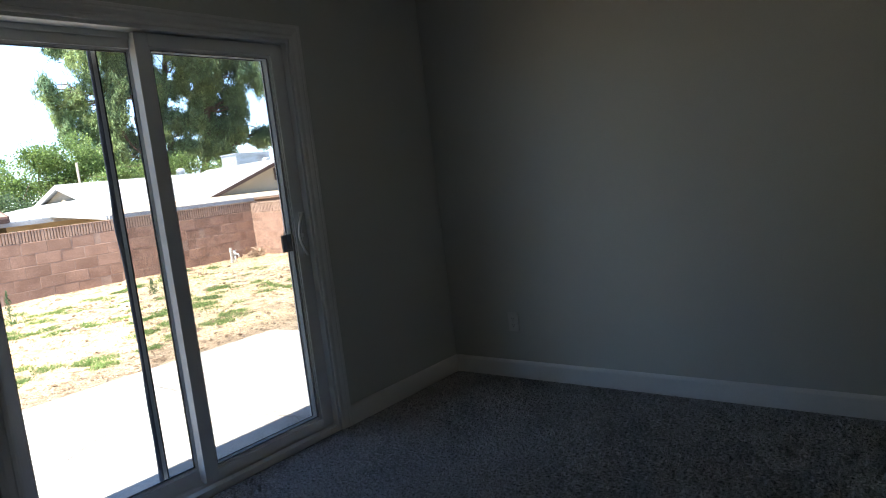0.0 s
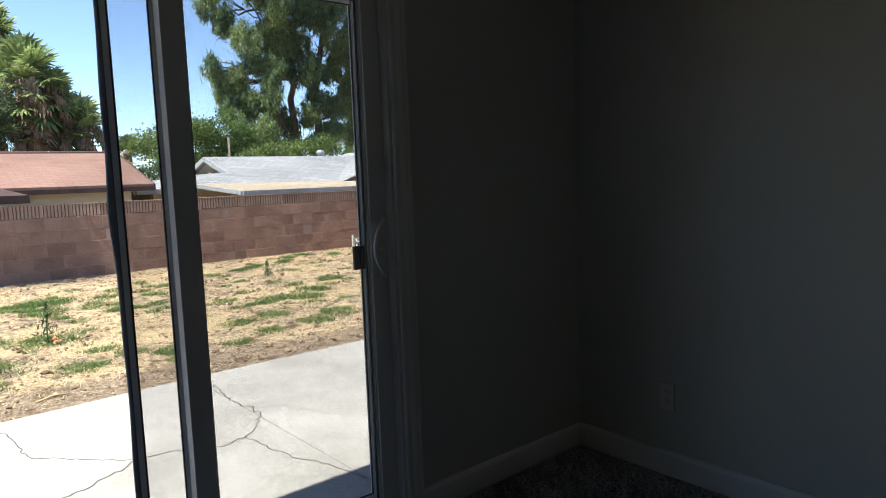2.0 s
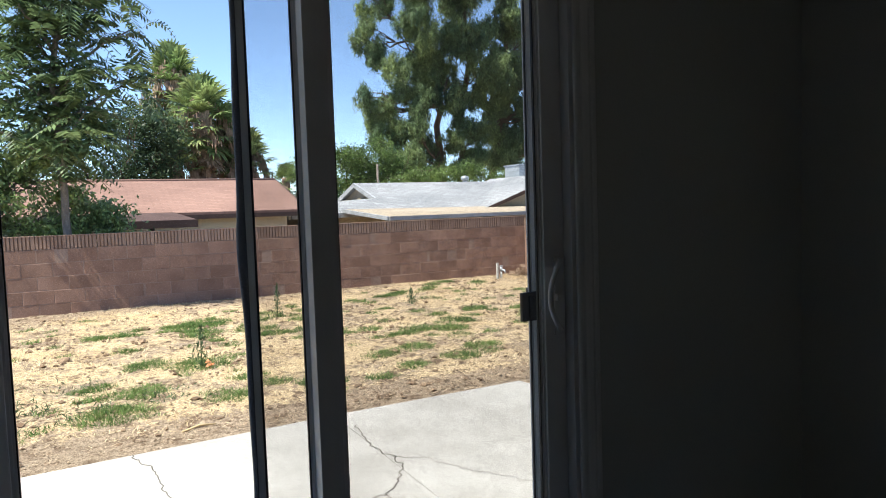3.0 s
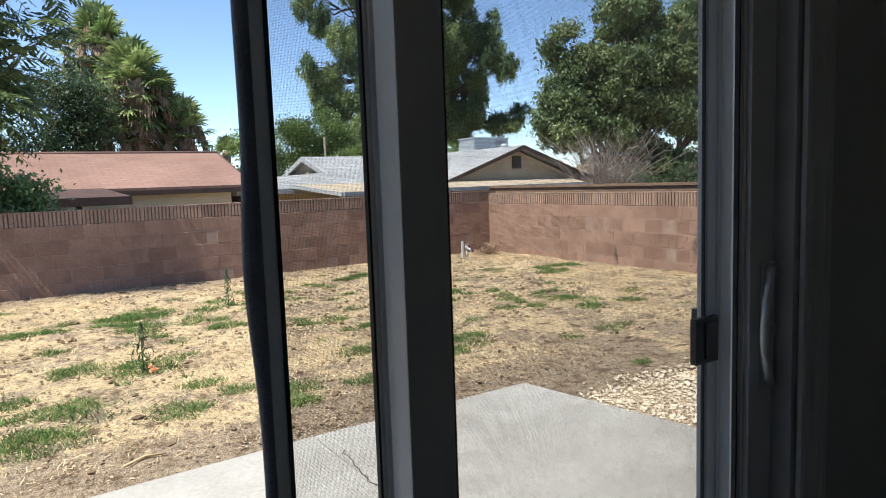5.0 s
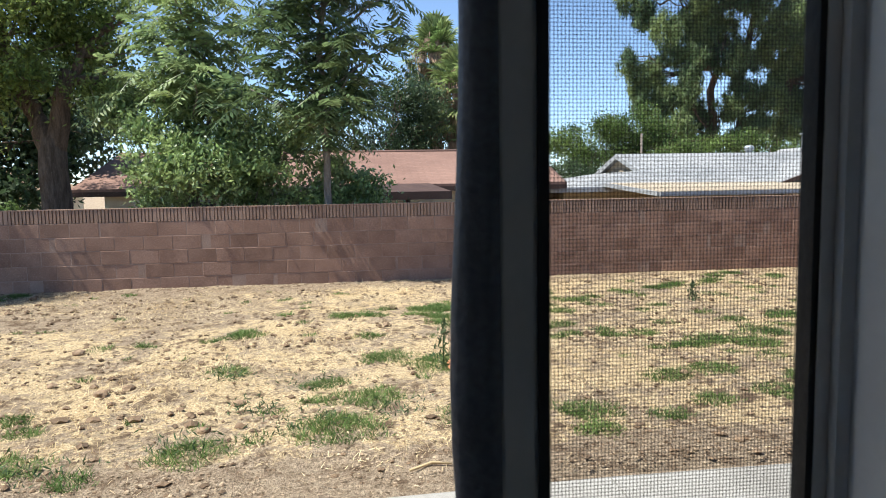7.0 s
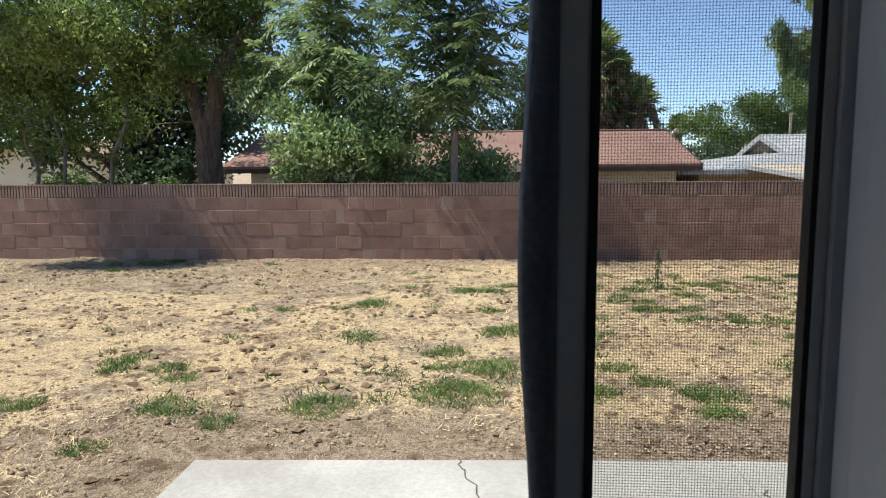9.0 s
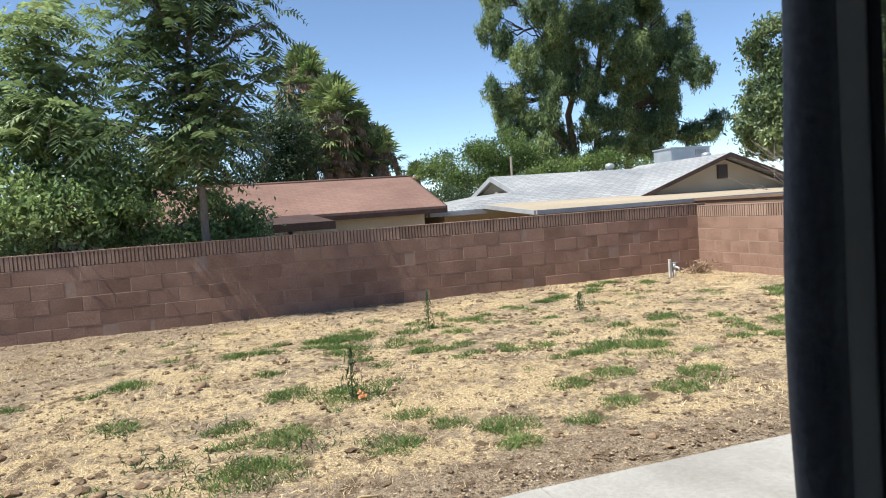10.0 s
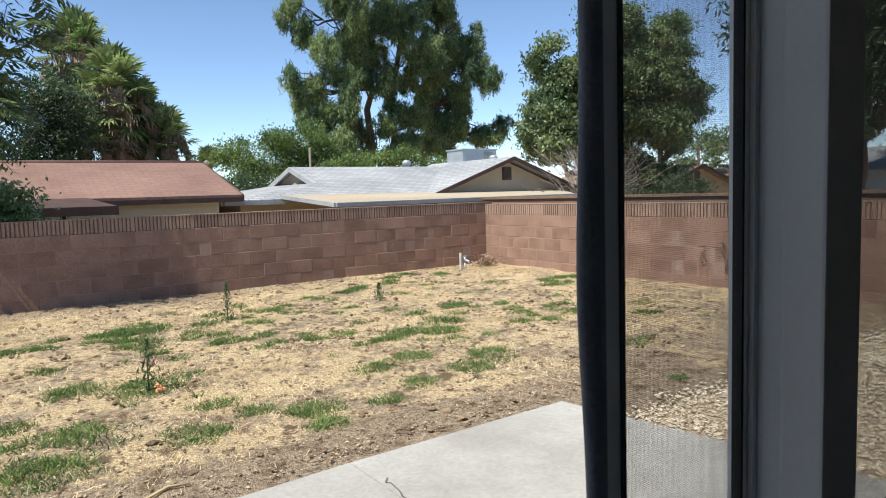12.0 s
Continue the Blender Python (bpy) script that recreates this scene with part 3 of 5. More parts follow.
part("outer_grip", boxes((sx0 - 0.016, sx0, 2.215, 2.25, 0.965, 1.06), bevel=0.004), M_PLASTIC, latch_ob)


# ---- carpet pile: short tufts leaning every way ----
def carpet_pile(n):
    r = np.random.default_rng(71)
    x, y = r.uniform(0.03, 2.9, n), r.uniform(0.9, 3.27, n)
    a, b = r.uniform(0, math.tau, n), r.uniform(0, math.tau, n)
    w, h, lean = r.uniform(0.002, 0.004, n), r.uniform(0.006, 0.013, n), r.uniform(0.0, 0.010, n)
    foot = np.stack([x, y, np.full(n, -0.001)], axis=1)
    side = np.stack([np.cos(a) * w, np.sin(a) * w, np.zeros(n)], axis=1)
    tip = foot + np.stack([np.cos(b) * lean, np.sin(b) * lean, h], axis=1)
    return np.stack([foot - side, foot + side, tip + side * 0.6, tip - side * 0.6], axis=1)


solid("carpet_pile", quads("carpet_pile", carpet_pile(75000), M_PILE_TUFT), M_PILE_TUFT, "short grey cut pile of the bedroom carpet", "carpet", kind="stuff")

# ---- the yard ----
SLAB_Z, GROUND_Z = -0.08, -0.075
WALL_X, WALL_Y = -10.07, 9.19
rng = np.random.default_rng(4)


def ground_sheet():
    """One sheet to the horizon: uneven in the yard, a step lower past the walls."""
    xs = [-900, -400, -180, -90, -55, -36, -25, -18, -14, -12, -10.9] + list(np.arange(-10.3, 0.0, 0.09)) + [0.05, 5.0, 60, 300, 900]
    ys = [-900, -400, -160, -70, -35, -20, -14] + list(np.arange(-9.5, -3.0, 0.25)) + list(np.arange(-3.0, 9.5, 0.09)) + [9.9, 11, 14, 20, 32, 55, 110, 250, 900]
    verts, straw = [], []
    for x in xs:
        for y in ys:
            inside = -10.15 < x < 0.1 and -9.6 < y < 9.3
            if inside:
                h = GROUND_Z - 0.012 + 0.030 * noise.noise(Vector((x * 0.9, y * 0.9, 3))) + 0.020 * noise.noise(Vector((x * 4, y * 4, 7))) + 0.012 * noise.noise(Vector((x * 11, y * 11, 2)))
                if x > -3.05 and -0.3 < y < 4.6:
                    h = min(h, SLAB_Z - 0.03) if x > -2.8 and 0.0 < y < 4.0 else min(h, SLAB_Z - 0.012)
                if x > -0.6:
                    h = -0.14
            elif x < -10.15 or y > 9.3 or y < -9.6:
                h = -1.0
            else:
                h = -0.3
            verts.append((x, y, h))
            # bare soil beside the slab, along the far wall and towards the gravel; straw elsewhere
            k = 1.0
            near = max(0, min(1, (y + 1.3) / 1.1)) * max(0, min(1, (5.6 - y) / 0.9))
            k *= 1 - near * (1 - min(1, max(0.28, (-x - 2.95) / 0.5)))
            k *= min(1, max(0.35, (x + 10.0) / 0.9)) if y < 5 else 1.0
            k *= 1 - 0.18 * max(0, min(1, (y - 4.2) / 1.2)) * max(0, min(1, (x + 4.6) / 1.2))
            k *= 1 - 0.35 * max(0, min(1, (1.2 - y) / 2.0)) * max(0, min(1, (x + 7.4) / -0.6 + 1))
            straw.append(k)
    nx, ny = len(xs), len(ys)
    faces = [(i * ny + j, (i + 1) * ny + j, (i + 1) * ny + j + 1, i * ny + j + 1) for i in range(nx - 1) for j in range(ny - 1)]
    me = bpy.data.meshes.new("ground")
    me.from_pydata(verts, [], faces)
    me.attributes.new("straw", "FLOAT", "POINT").data.foreach_set("value", straw)
    me.polygons.foreach_set("use_smooth", [True] * len(faces))
    me.materials.append(M_GROUND)
    return tagged(new("ground", me), "dry yard of bare soil and bleached dead grass", "ground", kind="structure")


ground_sheet()


def height(x, y):
    return GROUND_Z - 0.012 + 0.030 * noise.noise(Vector((x * 0.9, y * 0.9, 3))) + 0.020 * noise.noise(Vector((x * 4, y * 4, 7))) + 0.012 * noise.noise(Vector((x * 11, y * 11, 2)))


# the patio slab in two pours with a joint between
def slab(outline, label):
    bm = bmesh.new()
    prism(bm, outline, "z", SLAB_Z - 0.10, SLAB_Z)
    bmesh.ops.bevel(bm, geom=[e for e in bm.edges if abs(e.verts[0].co.z - SLAB_Z) < 1e-4 and abs(e.verts[1].co.z - SLAB_Z) < 1e-4], offset=0.003, segments=2, affect="EDGES")
    return solid("patio_slab", bm, M_SLAB, label, "patio slab", group="patio slabs", kind="structure")


slab([(-0.172, -0.07), (-2.70, -0.07), (-2.765, 1.2), (-2.83, 2.448), (-1.2, 2.448), (-0.172, 2.448)], "cracked weathered concrete patio slab at the door")
slab([(-0.172, 2.4505), (-2.83, 2.4505), (-2.845, 4.0), (-1.35, 4.24), (-0.172, 4.42)], "weathered concrete patio slab beside the gravel")


def crack(points, width):
    """A ragged open crack, a thin dark ribbon with chipped edges."""
    r = np.random.default_rng(len(points) * 7 + int(abs(points[0][0]) * 100))
    path = []
    for (ax, ay), (bx, by) in zip(points, points[1:]):
        n = max(2, int(math.hypot(bx - ax, by - ay) / 0.035))
        for i in range(n):
            k = i / n
            path.append((ax + (bx - ax) * k + r.normal() * 0.009, ay + (by - ay) * k + r.normal() * 0.009))
    path.append(points[-1])
    faces = []
    for i in range(len(path) - 1):
        (ax, ay), (bx, by) = path[i], path[i + 1]
        d = math.hypot(bx - ax, by - ay) or 1
        nx, ny = -(by - ay) / d, (bx - ax) / d
        k0, k1 = 1 - 0.5 * i / len(path), 1 - 0.5 * (i + 1) / len(path)
        w0, w1 = width * k0, width * k1
        z = SLAB_Z + 0.0025
        faces.append(((ax - nx * w0, ay - ny * w0, z), (bx - nx * w1, by - ny * w1, z), (bx + nx * w1, by + ny * w1, z), (ax + nx * w0, ay + ny * w0, z)))
    solid("slab_crack", quads("slab_crack", faces, M_CRACK), M_CRACK, "dark ragged crack in the patio concrete", "crack", group="slab cracks", kind="structure")


crack([(-2.54, 2.50), (-2.32, 2.47), (-2.12, 2.44), (-1.89, 2.48), (-1.74, 2.47), (-1.60, 2.39), (-1.46, 2.26), (-1.22, 2.28), (-0.99, 2.33), (-0.79, 2.40), (-0.60, 2.43), (-0.3, 2.40)], 0.0042)
crack([(-1.46, 2.26), (-1.42, 2.04), (-1.55, 1.92), (-1.57, 1.72), (-1.39, 1.44), (-1.36, 1.26), (-1.30, 1.05), (-1.2, 0.5)], 0.0038)
crack([(-1.89, 2.48), (-1.78, 2.62), (-1.5, 2.75), (-1.1, 3.0)], 0.0022)
crack([(-2.765, 1.19), (-2.72, 1.20), (-2.61, 1.23), (-2.48, 1.28), (-2.18, 1.29), (-2.0, 1.32), (-1.57, 1.72)], 0.0036)


# ---- block walls: five courses and a scored cap ----
BL, BH, BT, JOINT = 0.4064, 0.2032, 0.19, 0.009


def block_mesh(name, length, material):
    """A slumped block: slightly bowed faces and worn, rounded edges."""
    bm = boxes((-length / 2 + JOINT / 2, length / 2 - JOINT / 2, -BT / 2, BT / 2, JOINT / 2, BH - JOINT / 2))
    bmesh.ops.bevel(bm, geom=list(bm.edges), offset=0.0035, segments=1, affect="EDGES")
    return mesh_of(name, bm, material)


def cap_mesh():
    """Cap block with upright scores cut into both faces."""
    bm = bmesh.new()
    n, L = 8, BL - JOINT
    outline = []
    for i in range(n):
        a, b = -L / 2 + L * i / n, -L / 2 + L * (i + 1) / n
        g = 0.017
        outline += [(a, -BT / 2), (b - g, -BT / 2), (b - g, -BT / 2 + 0.022), (b, -BT / 2 + 0.022)] if i < n - 1 else [(a, -BT / 2), (b, -BT / 2)]
    outline += [(u, -v) for u, v in outline[::-1]]
    prism(bm, outline, "z", JOINT / 2, BH - 0.012)
    box(bm, -BL / 2 + 0.002, BL / 2 - 0.002, -BT / 2 - 0.004, BT / 2 + 0.004, BH - 0.012, BH)
    return mesh_of("cap_block", bm, M_CAPB)


BLOCKS = [block_mesh("block", BL, M_BLOCK), block_mesh("half_block", BL / 2, M_BLOCK)]
CAP = cap_mesh()


def block_wall(name, start, along_x, count, top, label, seed):
    """Running bond; the mortar body is the wall's own mesh, set back behind the faces of the blocks."""
    r = random.Random(seed)
    sx, sy = start
    bottom = top - 6 * BH
    length = count * BL
    t = 0.0920
    if along_x:
        core = boxes((sx, sx + length, sy - t, sy + t, bottom - 0.3, top - BH))
    else:
        core = boxes((sx - t, sx + t, sy - length, sy, bottom - 0.3, top - BH))
    wall = solid(name, core, M_MORTAR, label, "block wall", kind="structure")

    def put(mesh, s, z, kind_name):
        jx, ja = r.uniform(-0.003, 0.003), r.uniform(-0.4, 0.4)
        m = pose(sx + s, sy + jx, z, 0, 0, ja) if along_x else pose(sx + jx, sy - s, z, 0, 0, 90 + ja)
        ob = new(kind_name, mesh)
        ob.matrix_basis = m
        ob.parent = wall
    for row in range(5):
        z = bottom + row * BH
        if row % 2 == 0:
            for i in range(count):
                put(BLOCKS[0], (i + 0.5) * BL, z, "block")
        else:
            put(BLOCKS[1], BL / 4, z, "block")
            for i in range(count - 1):
                put(BLOCKS[0], (i + 1) * BL, z, "block")
            put(BLOCKS[1], length - BL / 4, z, "block")
    for i in range(count):
        put(CAP, (i + 0.5) * BL, bottom + 5 * BH, "cap_block")
    return wall


# ---- small things on the ground ----
def blades(r, centres, count, spread, tall, wide, lean):
    """Grass blades: narrow quads standing from the ground, in patches of (x, y, radius)."""
    out = []
    for cx, cy, rad in centres:
        n = int(count * rad * rad / 0.05)
        for _ in range(n):
            a = r.uniform(0, math.tau)
            q = 0.8 * r.uniform() ** 0.6 * (0.85 + 0.3 * math.sin(3 * a + cx * 7) * math.sin(2 * a + cy * 5)) + abs(r.normal()) * 0.10
            x, y = cx + math.cos(a) * rad * q * spread[0], cy + math.sin(a) * rad * q * spread[1]
            z = height(x, y) - 0.004
            h, w = tall * r.uniform(0.45, 1.25) * max(0.4, 1.1 - q * 0.5), wide * r.uniform(0.6, 1.3)
            b = r.uniform(0, math.tau)
            ux, uy = math.cos(b), math.sin(b)
            lx, ly = r.normal() * lean * h, r.normal() * lean * h
            out.append(((x - ux * w, y - uy * w, z), (x + ux * w, y + uy * w, z), (x + lx + ux * w * 0.25, y + ly + uy * w * 0.25, z + h), (x + lx - ux * w * 0.25, y + ly - uy * w * 0.25, z + h)))
    return out


GREEN_NEAR = [(-2.70, 5.02, .10), (-4.11, -1.27, .17), (-3.91, -0.71, .15), (-2.78, -0.68, .14), (-3.4, -1.44, .18), (-5.34, 1.46, .26), (-5.05, 1.90, .36), (-4.28, 2.19, .20), (-3.99, 2.35, .17), (-3.78, 2.67, .25), (-4.22, 1.31, .30), (-3.70, 1.12, .34), (-3.80, 1.95, .24), (-3.46, 2.64, .16), (-4.67, 0.99, .20), (-4.25, 0.95, .14),
              (-3.44, 0.34, .26), (-5.12, 0.24, .20), (-3.37, -0.55, .22), (-4.12, -0.9, .18), (-3.17, -0.16, .15), (-4.4, 3.49, .22), (-4.49, 3.88, .22), (-3.92, 4.10, .24), (-3.85, 3.54, .18), (-3.62, 3.14, .16), (-4.22, 4.46, .22)]
GREEN_FAR = [(-6.19, 4.73, .24), (-5.2, 4.67, .26), (-5.41, 4.19, .26), (-5.58, 3.48, .30), (-5.38, 3.86, .26), (-8.05, 4.44, .5), (-8.48, 5.24, .4), (-9.2, 6.77, .4), (-6.22, 5.88, .25), (-5.1, 5.09, .25), (-7.5, 1.45, .55), (-6.1, 3.12, .5), (-6.18, 1.22, .22),
             (-6.1, -0.45, .18), (-6.36, 0.02, .25), (-6.86, 7.98, .45), (-5.3, 6.4, .38), (-5.6, 6.1, .3), (-4.37, 6.68, .28), (-7.2, 3.1, .5), (-7.0, 2.5, .4), (-4.29, -1.42, .2), (-7.6, 2.3, .35), (-9.3, -3.6, .4)]
r0 = np.random.default_rng(11)
GREEN_FAR = [(x + r0.normal() * q * 0.6, y + r0.normal() * q * 0.9, min(q, r0.uniform(0.10, 0.22))) for x, y, q in GREEN_FAR for _ in range(7 if q > 0.32 else 3 if q > 0.24 else 1)]
EXTRA = [(r0.uniform(-9.4, -3.3), r0.uniform(-2.5, 7.5), r0.uniform(0.05, 0.15)) for _ in range(90)]
EXTRA = [(x, y, q * (1.1 if y > 1 else 0.8)) for x, y, q in EXTRA]
grass = blades(r0, GREEN_NEAR, 560, (0.95, 1.15), 0.042, 0.0036, 0.9) + blades(r0, GREEN_FAR, 430, (0.95, 1.2), 0.045, 0.0048, 0.9) + blades(r0, EXTRA, 420, (1.2, 1.4), 0.036, 0.0045, 0.8)
solid("grass_tufts", quads("grass_tufts", grass, M_GRASS), M_GRASS, "patchy green grass tufts in the dead lawn", "grass", kind="stuff")


def straw_litter(n):
    """Loose bleached straw lying almost flat."""
    x = r0.uniform(-9.9, -0.6, n)
    y = r0.uniform(-7.5, 9.0, n)
    keep = (np.sin(x * 2.1 + 1.3 * np.sin(y * 1.7)) + np.sin(y * 2.7 + x) + r0.normal(size=n) * 0.8) > 0.15
    beside = y < -0.5
    keep &= (r0.uniform(size=n) < np.where(beside, 0.8, np.clip((-x - 2.9) / 0.9, 0.09, 1))) & ((x < -3.0) | beside)
    x, y = x[keep], y[keep]
    out = []
    for px, py in zip(x, y):
        a, L, w = r0.uniform(0, math.tau), r0.uniform(0.018, 0.055), r0.uniform(0.0008, 0.0018)
        z = height(px, py) + r0.uniform(0.002, 0.010)
        dx, dy, dz = math.cos(a) * L / 2, math.sin(a) * L / 2, r0.normal() * 0.012
        nx, ny = -math.sin(a) * w, math.cos(a) * w
        out.append(((px - dx - nx, py - dy - ny, z - dz), (px + dx - nx, py + dy - ny, z + dz), (px + dx + nx, py + dy + ny, z + dz + 0.001), (px - dx + nx, py - dy + ny, z - dz + 0.001)))
    return out


solid("straw_litter", quads("straw_litter", straw_litter(240000), M_STRAW), M_STRAW, "bleached dead grass lying loose over the soil", "dead grass", kind="stuff")


def pebbles(name, places, size, material, label, category, flat=0.6):
    """Rough stones: uneven octahedra with split faces, joined."""
    base = np.array([(1, 0, 0), (-1, 0, 0), (0, 1, 0), (0, -1, 0), (0, 0, 1), (0, 0, -1), (.62, .62, .45), (-.62, .62, .5), (.62, -.62, .4), (-.62, -.62, .5)])
    tri = np.array([(6, 0, 2), (6, 2, 4), (6, 4, 0), (7, 2, 1), (7, 1, 4), (7, 4, 2), (8, 3, 0), (8, 0, 4), (8, 4, 3), (9, 1, 3), (9, 3, 4), (9, 4, 1), (0, 5, 2), (2, 5, 1), (1, 5, 3), (3, 5, 0)])
    verts, faces = [], []
    for i, (x, y, z) in enumerate(places):
        s = size * min(2.6, r0.lognormal(-0.15, 0.45))
        a = r0.uniform(0, math.tau)
        v = base * r0.uniform(0.7, 1.25, (10, 1)) * (s * r0.uniform(0.8, 1.4), s, s * flat)
        c, q = math.cos(a), math.sin(a)
        v = np.stack([v[:, 0] * c - v[:, 1] * q + x, v[:, 0] * q + v[:, 1] * c + y, v[:, 2] + z], axis=1)
        verts.append(v)
        faces.append(tri + i * 10)
    me = bpy.data.meshes.new(name)
    me.from_pydata(np.concatenate(verts).tolist(), [], np.concatenate(faces).tolist())
    me.materials.append(material)
    return solid(name, me, material, label, category, kind="stuff")


clods = [(x, y, height(x, y) + 0.002) for x, y in zip(r0.uniform(-9.8, -2.95, 15000), r0.uniform(-7.5, 8.9, 15000)) if noise.noise(Vector((x * 1.4, y * 1.1, 5))) + 0.4 * noise.noise(Vector((x * 5, y * 5, 1))) > 0.08]
crumbs = [(x, y, height(x, y) + 0.001) for x, y in zip(-2.88 - np.abs(r0.normal(size=8500)) * 0.5, r0.uniform(-3.5, 5.2, 8500))]
crumbs += [(x, y, height(x, y) + 0.001) for x, y in zip(r0.uniform(-3.0, -0.6, 2000), -0.2 - np.abs(r0.normal(size=2000)) * 1.6)]
crumbs += [(x, y, height(x, y) + 0.002) for x, y in zip(-9.92 + np.abs(r0.normal(size=4000)) * 0.4, r0.uniform(-6, 8.8, 4000))]
crumbs += [(x, y, height(x, y) + 0.001) for x, y in zip(r0.uniform(-9.8, -3, 5000), r0.uniform(-6, 8.8, 5000))]
pebbles("soil_crumbs", crumbs, 0.0050, M_CRUMB, "pale crumbly soil scattered beside the slab and wall", "soil crumbs", 0.75)
clods += [(x, y, height(x, y) + 0.001) for x, y in zip(-2.9 - np.abs(r0.normal(size=700)) * 0.42, r0.uniform(-3.5, 5.0, 700))]
clods += [(x, y, height(x, y) + 0.003) for x, y in zip(-9.92 + np.abs(r0.normal(size=900)) * 0.22, r0.uniform(-5, 8.8, 900))]
clods += [(x, y, height(x, y) + 0.001) for x, y in zip(r0.uniform(-3.0, -0.6, 1500), -0.3 - np.abs(r0.normal(size=1500)) * 1.6)]
pebbles("soil_clods", clods, 0.0105, M_CLOD, "small dry soil clods over the yard", "soil clods")
lumps = []
for _ in range(330):
    cx, cy = r0.uniform(-9.3, -3.2), r0.uniform(-6, 7.5)
    for _ in range(int(r0.integers(2, 9))):
        x, y = cx + r0.normal() * 0.16, cy + r0.normal() * 0.2
        lumps.append((x, y, height(x, y) + 0.006))
pebbles("soil_lumps", lumps, 0.019, M_CLOD, "larger dark crumbs of dry soil in the dead lawn", "soil clods", 0.7)
stones = []
for x, y in zip(r0.uniform(-2.6, 0.0, 34000), r0.uniform(4.0, 8.0, 34000)):
    edge = 4.43 - (0.44 / 2.67) * (-x - 0.17)
    if y > edge + 0.02 + r0.normal() * 0.02 and x > -2.36 + 0.07 * math.sin(y * 2.3) + r0.normal() * 0.06 and (y < 7.2 or r0.uniform() < 0.5):
        stones.append((x, y, GROUND_Z - 0.007 + r0.uniform(0, 0.010)))
pebbles("gravel", stones, 0.0080, M_GRAVEL, "tan crushed gravel strip beside the patio slab", "gravel", 0.7)
bed = bmesh.new()
prism(bed, [(-2.32, 4.09), (-1.35, 4.246), (-0.175, 4.426), (-0.175, 9.05), (-2.3, 9.05)], "z", -0.2, GROUND_Z - 0.009)
solid("gravel_bed", bed, M_CRUMB, "packed tan gravel bed", "gravel", kind="structure")


def clod(x, y, s):
    bm = bmesh.new()
    bmesh.ops.create_icosphere(bm, subdivisions=2, radius=s)
    for v in bm.verts:
        v.co *= 1 + 0.35 * noise.noise(v.co * 3 / s + Vector((x * 9, y * 9, 0)))
        v.co.z *= 0.6
        v.co += Vector((x, y, height(x, y) + s * 0.25))
    solid("soil_clod", bm, M_CLOD, "dark lump of dry soil on the dead lawn", "soil clod", group="soil lumps")


for q in ((-6.04, 0.77, .055), (-9.25, -3.12, .05), (-4.3, 0.45, .045), (-4.76, -0.4, .05), (-4.63, -0.54, .05), (-3.75, 0.35, .04), (-5.9, -1.2, .05), (-3.15, 3.3, .03)):
    clod(*q)


def weed(x, y, tall, flower):
    """A single upright weed: a thin stalk with narrow leaves, thicker at its foot."""
    z = height(x, y)
    r = np.random.default_rng(int(tall * 1000) + int(abs(x) * 10))
    t = thing("tall_weed", (x, y, z), "tall dark green weed with an orange bloom at its foot" if flower else "tall thin green weed standing in the dry lawn", "weed", group="tall weeds")
    part("stalk", tube(bmesh.new(), [(x, y, z - 0.01), (x + 0.008, y - 0.006, z + tall * 0.5), (x - 0.004, y + 0.006, z + tall)], [0.006, 0.004, 0.0015], 6), M_WEED, t)
    n = 150
    k = r.uniform(0.02, 1.0, n) ** 1.2
    c = np.stack([x + r.normal(size=n) * 0.05 * (1.05 - k), y + r.normal(size=n) * 0.05 * (1.05 - k), z + k * tall], axis=1)
    tagged(part("leaf_cluster", quads("leaf_cluster", leaves(r, c, 0.055, 0.012, -0.2, np.array((x, y, z))), M_WEED), M_WEED, t), kind="stuff")
    if flower:
        c = np.array((x + 0.12, y + 0.05, z + 0.05)) + r.normal(size=(26, 3)) * 0.018
        part("bloom", quads("bloom", leaves(r, c, 0.03, 0.016, 0), M_FLOWER), M_FLOWER, t, "small orange bloom")


weed(-7.28, 3.20, 0.46, False)
weed(-4.93, 1.90, 0.40, True)
weed(-7.4, 5.22, 0.24, False)


def creeping(x, y, s):
    r = np.random.default_rng(int(abs(x * 100)))
    z = height(x, y)
    c = np.stack([x + r.normal(size=110) * s * 0.5, y + r.normal(size=110) * s, z + np.abs(r.normal(size=110)) * 0.05], axis=1)
    SPRAWL.append(leaves(r, c, 0.045, 0.008, -0.5))


SPRAWL = []
for q in ((-4.70, 0.93, .17), (-3.75, 0.95, .16), (-3.5, 0.25, .14), (-3.3, -0.4, .14), (-4.9, 0.3, .1), (-3.9, 1.5, .12), (-4.1, 0.6, .1)):
    creeping(*q)
solid("low_weeds", quads("low_weeds", np.concatenate(SPRAWL), M_WEED), M_WEED, "low dark green weeds sprawling over straw", "weeds", kind="stuff")
wz = height(-3.1, 1.55)
solid("fallen_stick", tube(bmesh.new(), [(-3.05, 1.50, wz + 0.012), (-3.12, 1.62, wz + 0.016), (-3.10, 1.72, wz + 0.012)], [0.006, 0.008, 0.004], 6), M_STRAW, "dry curled stick lying on bare soil", "stick")


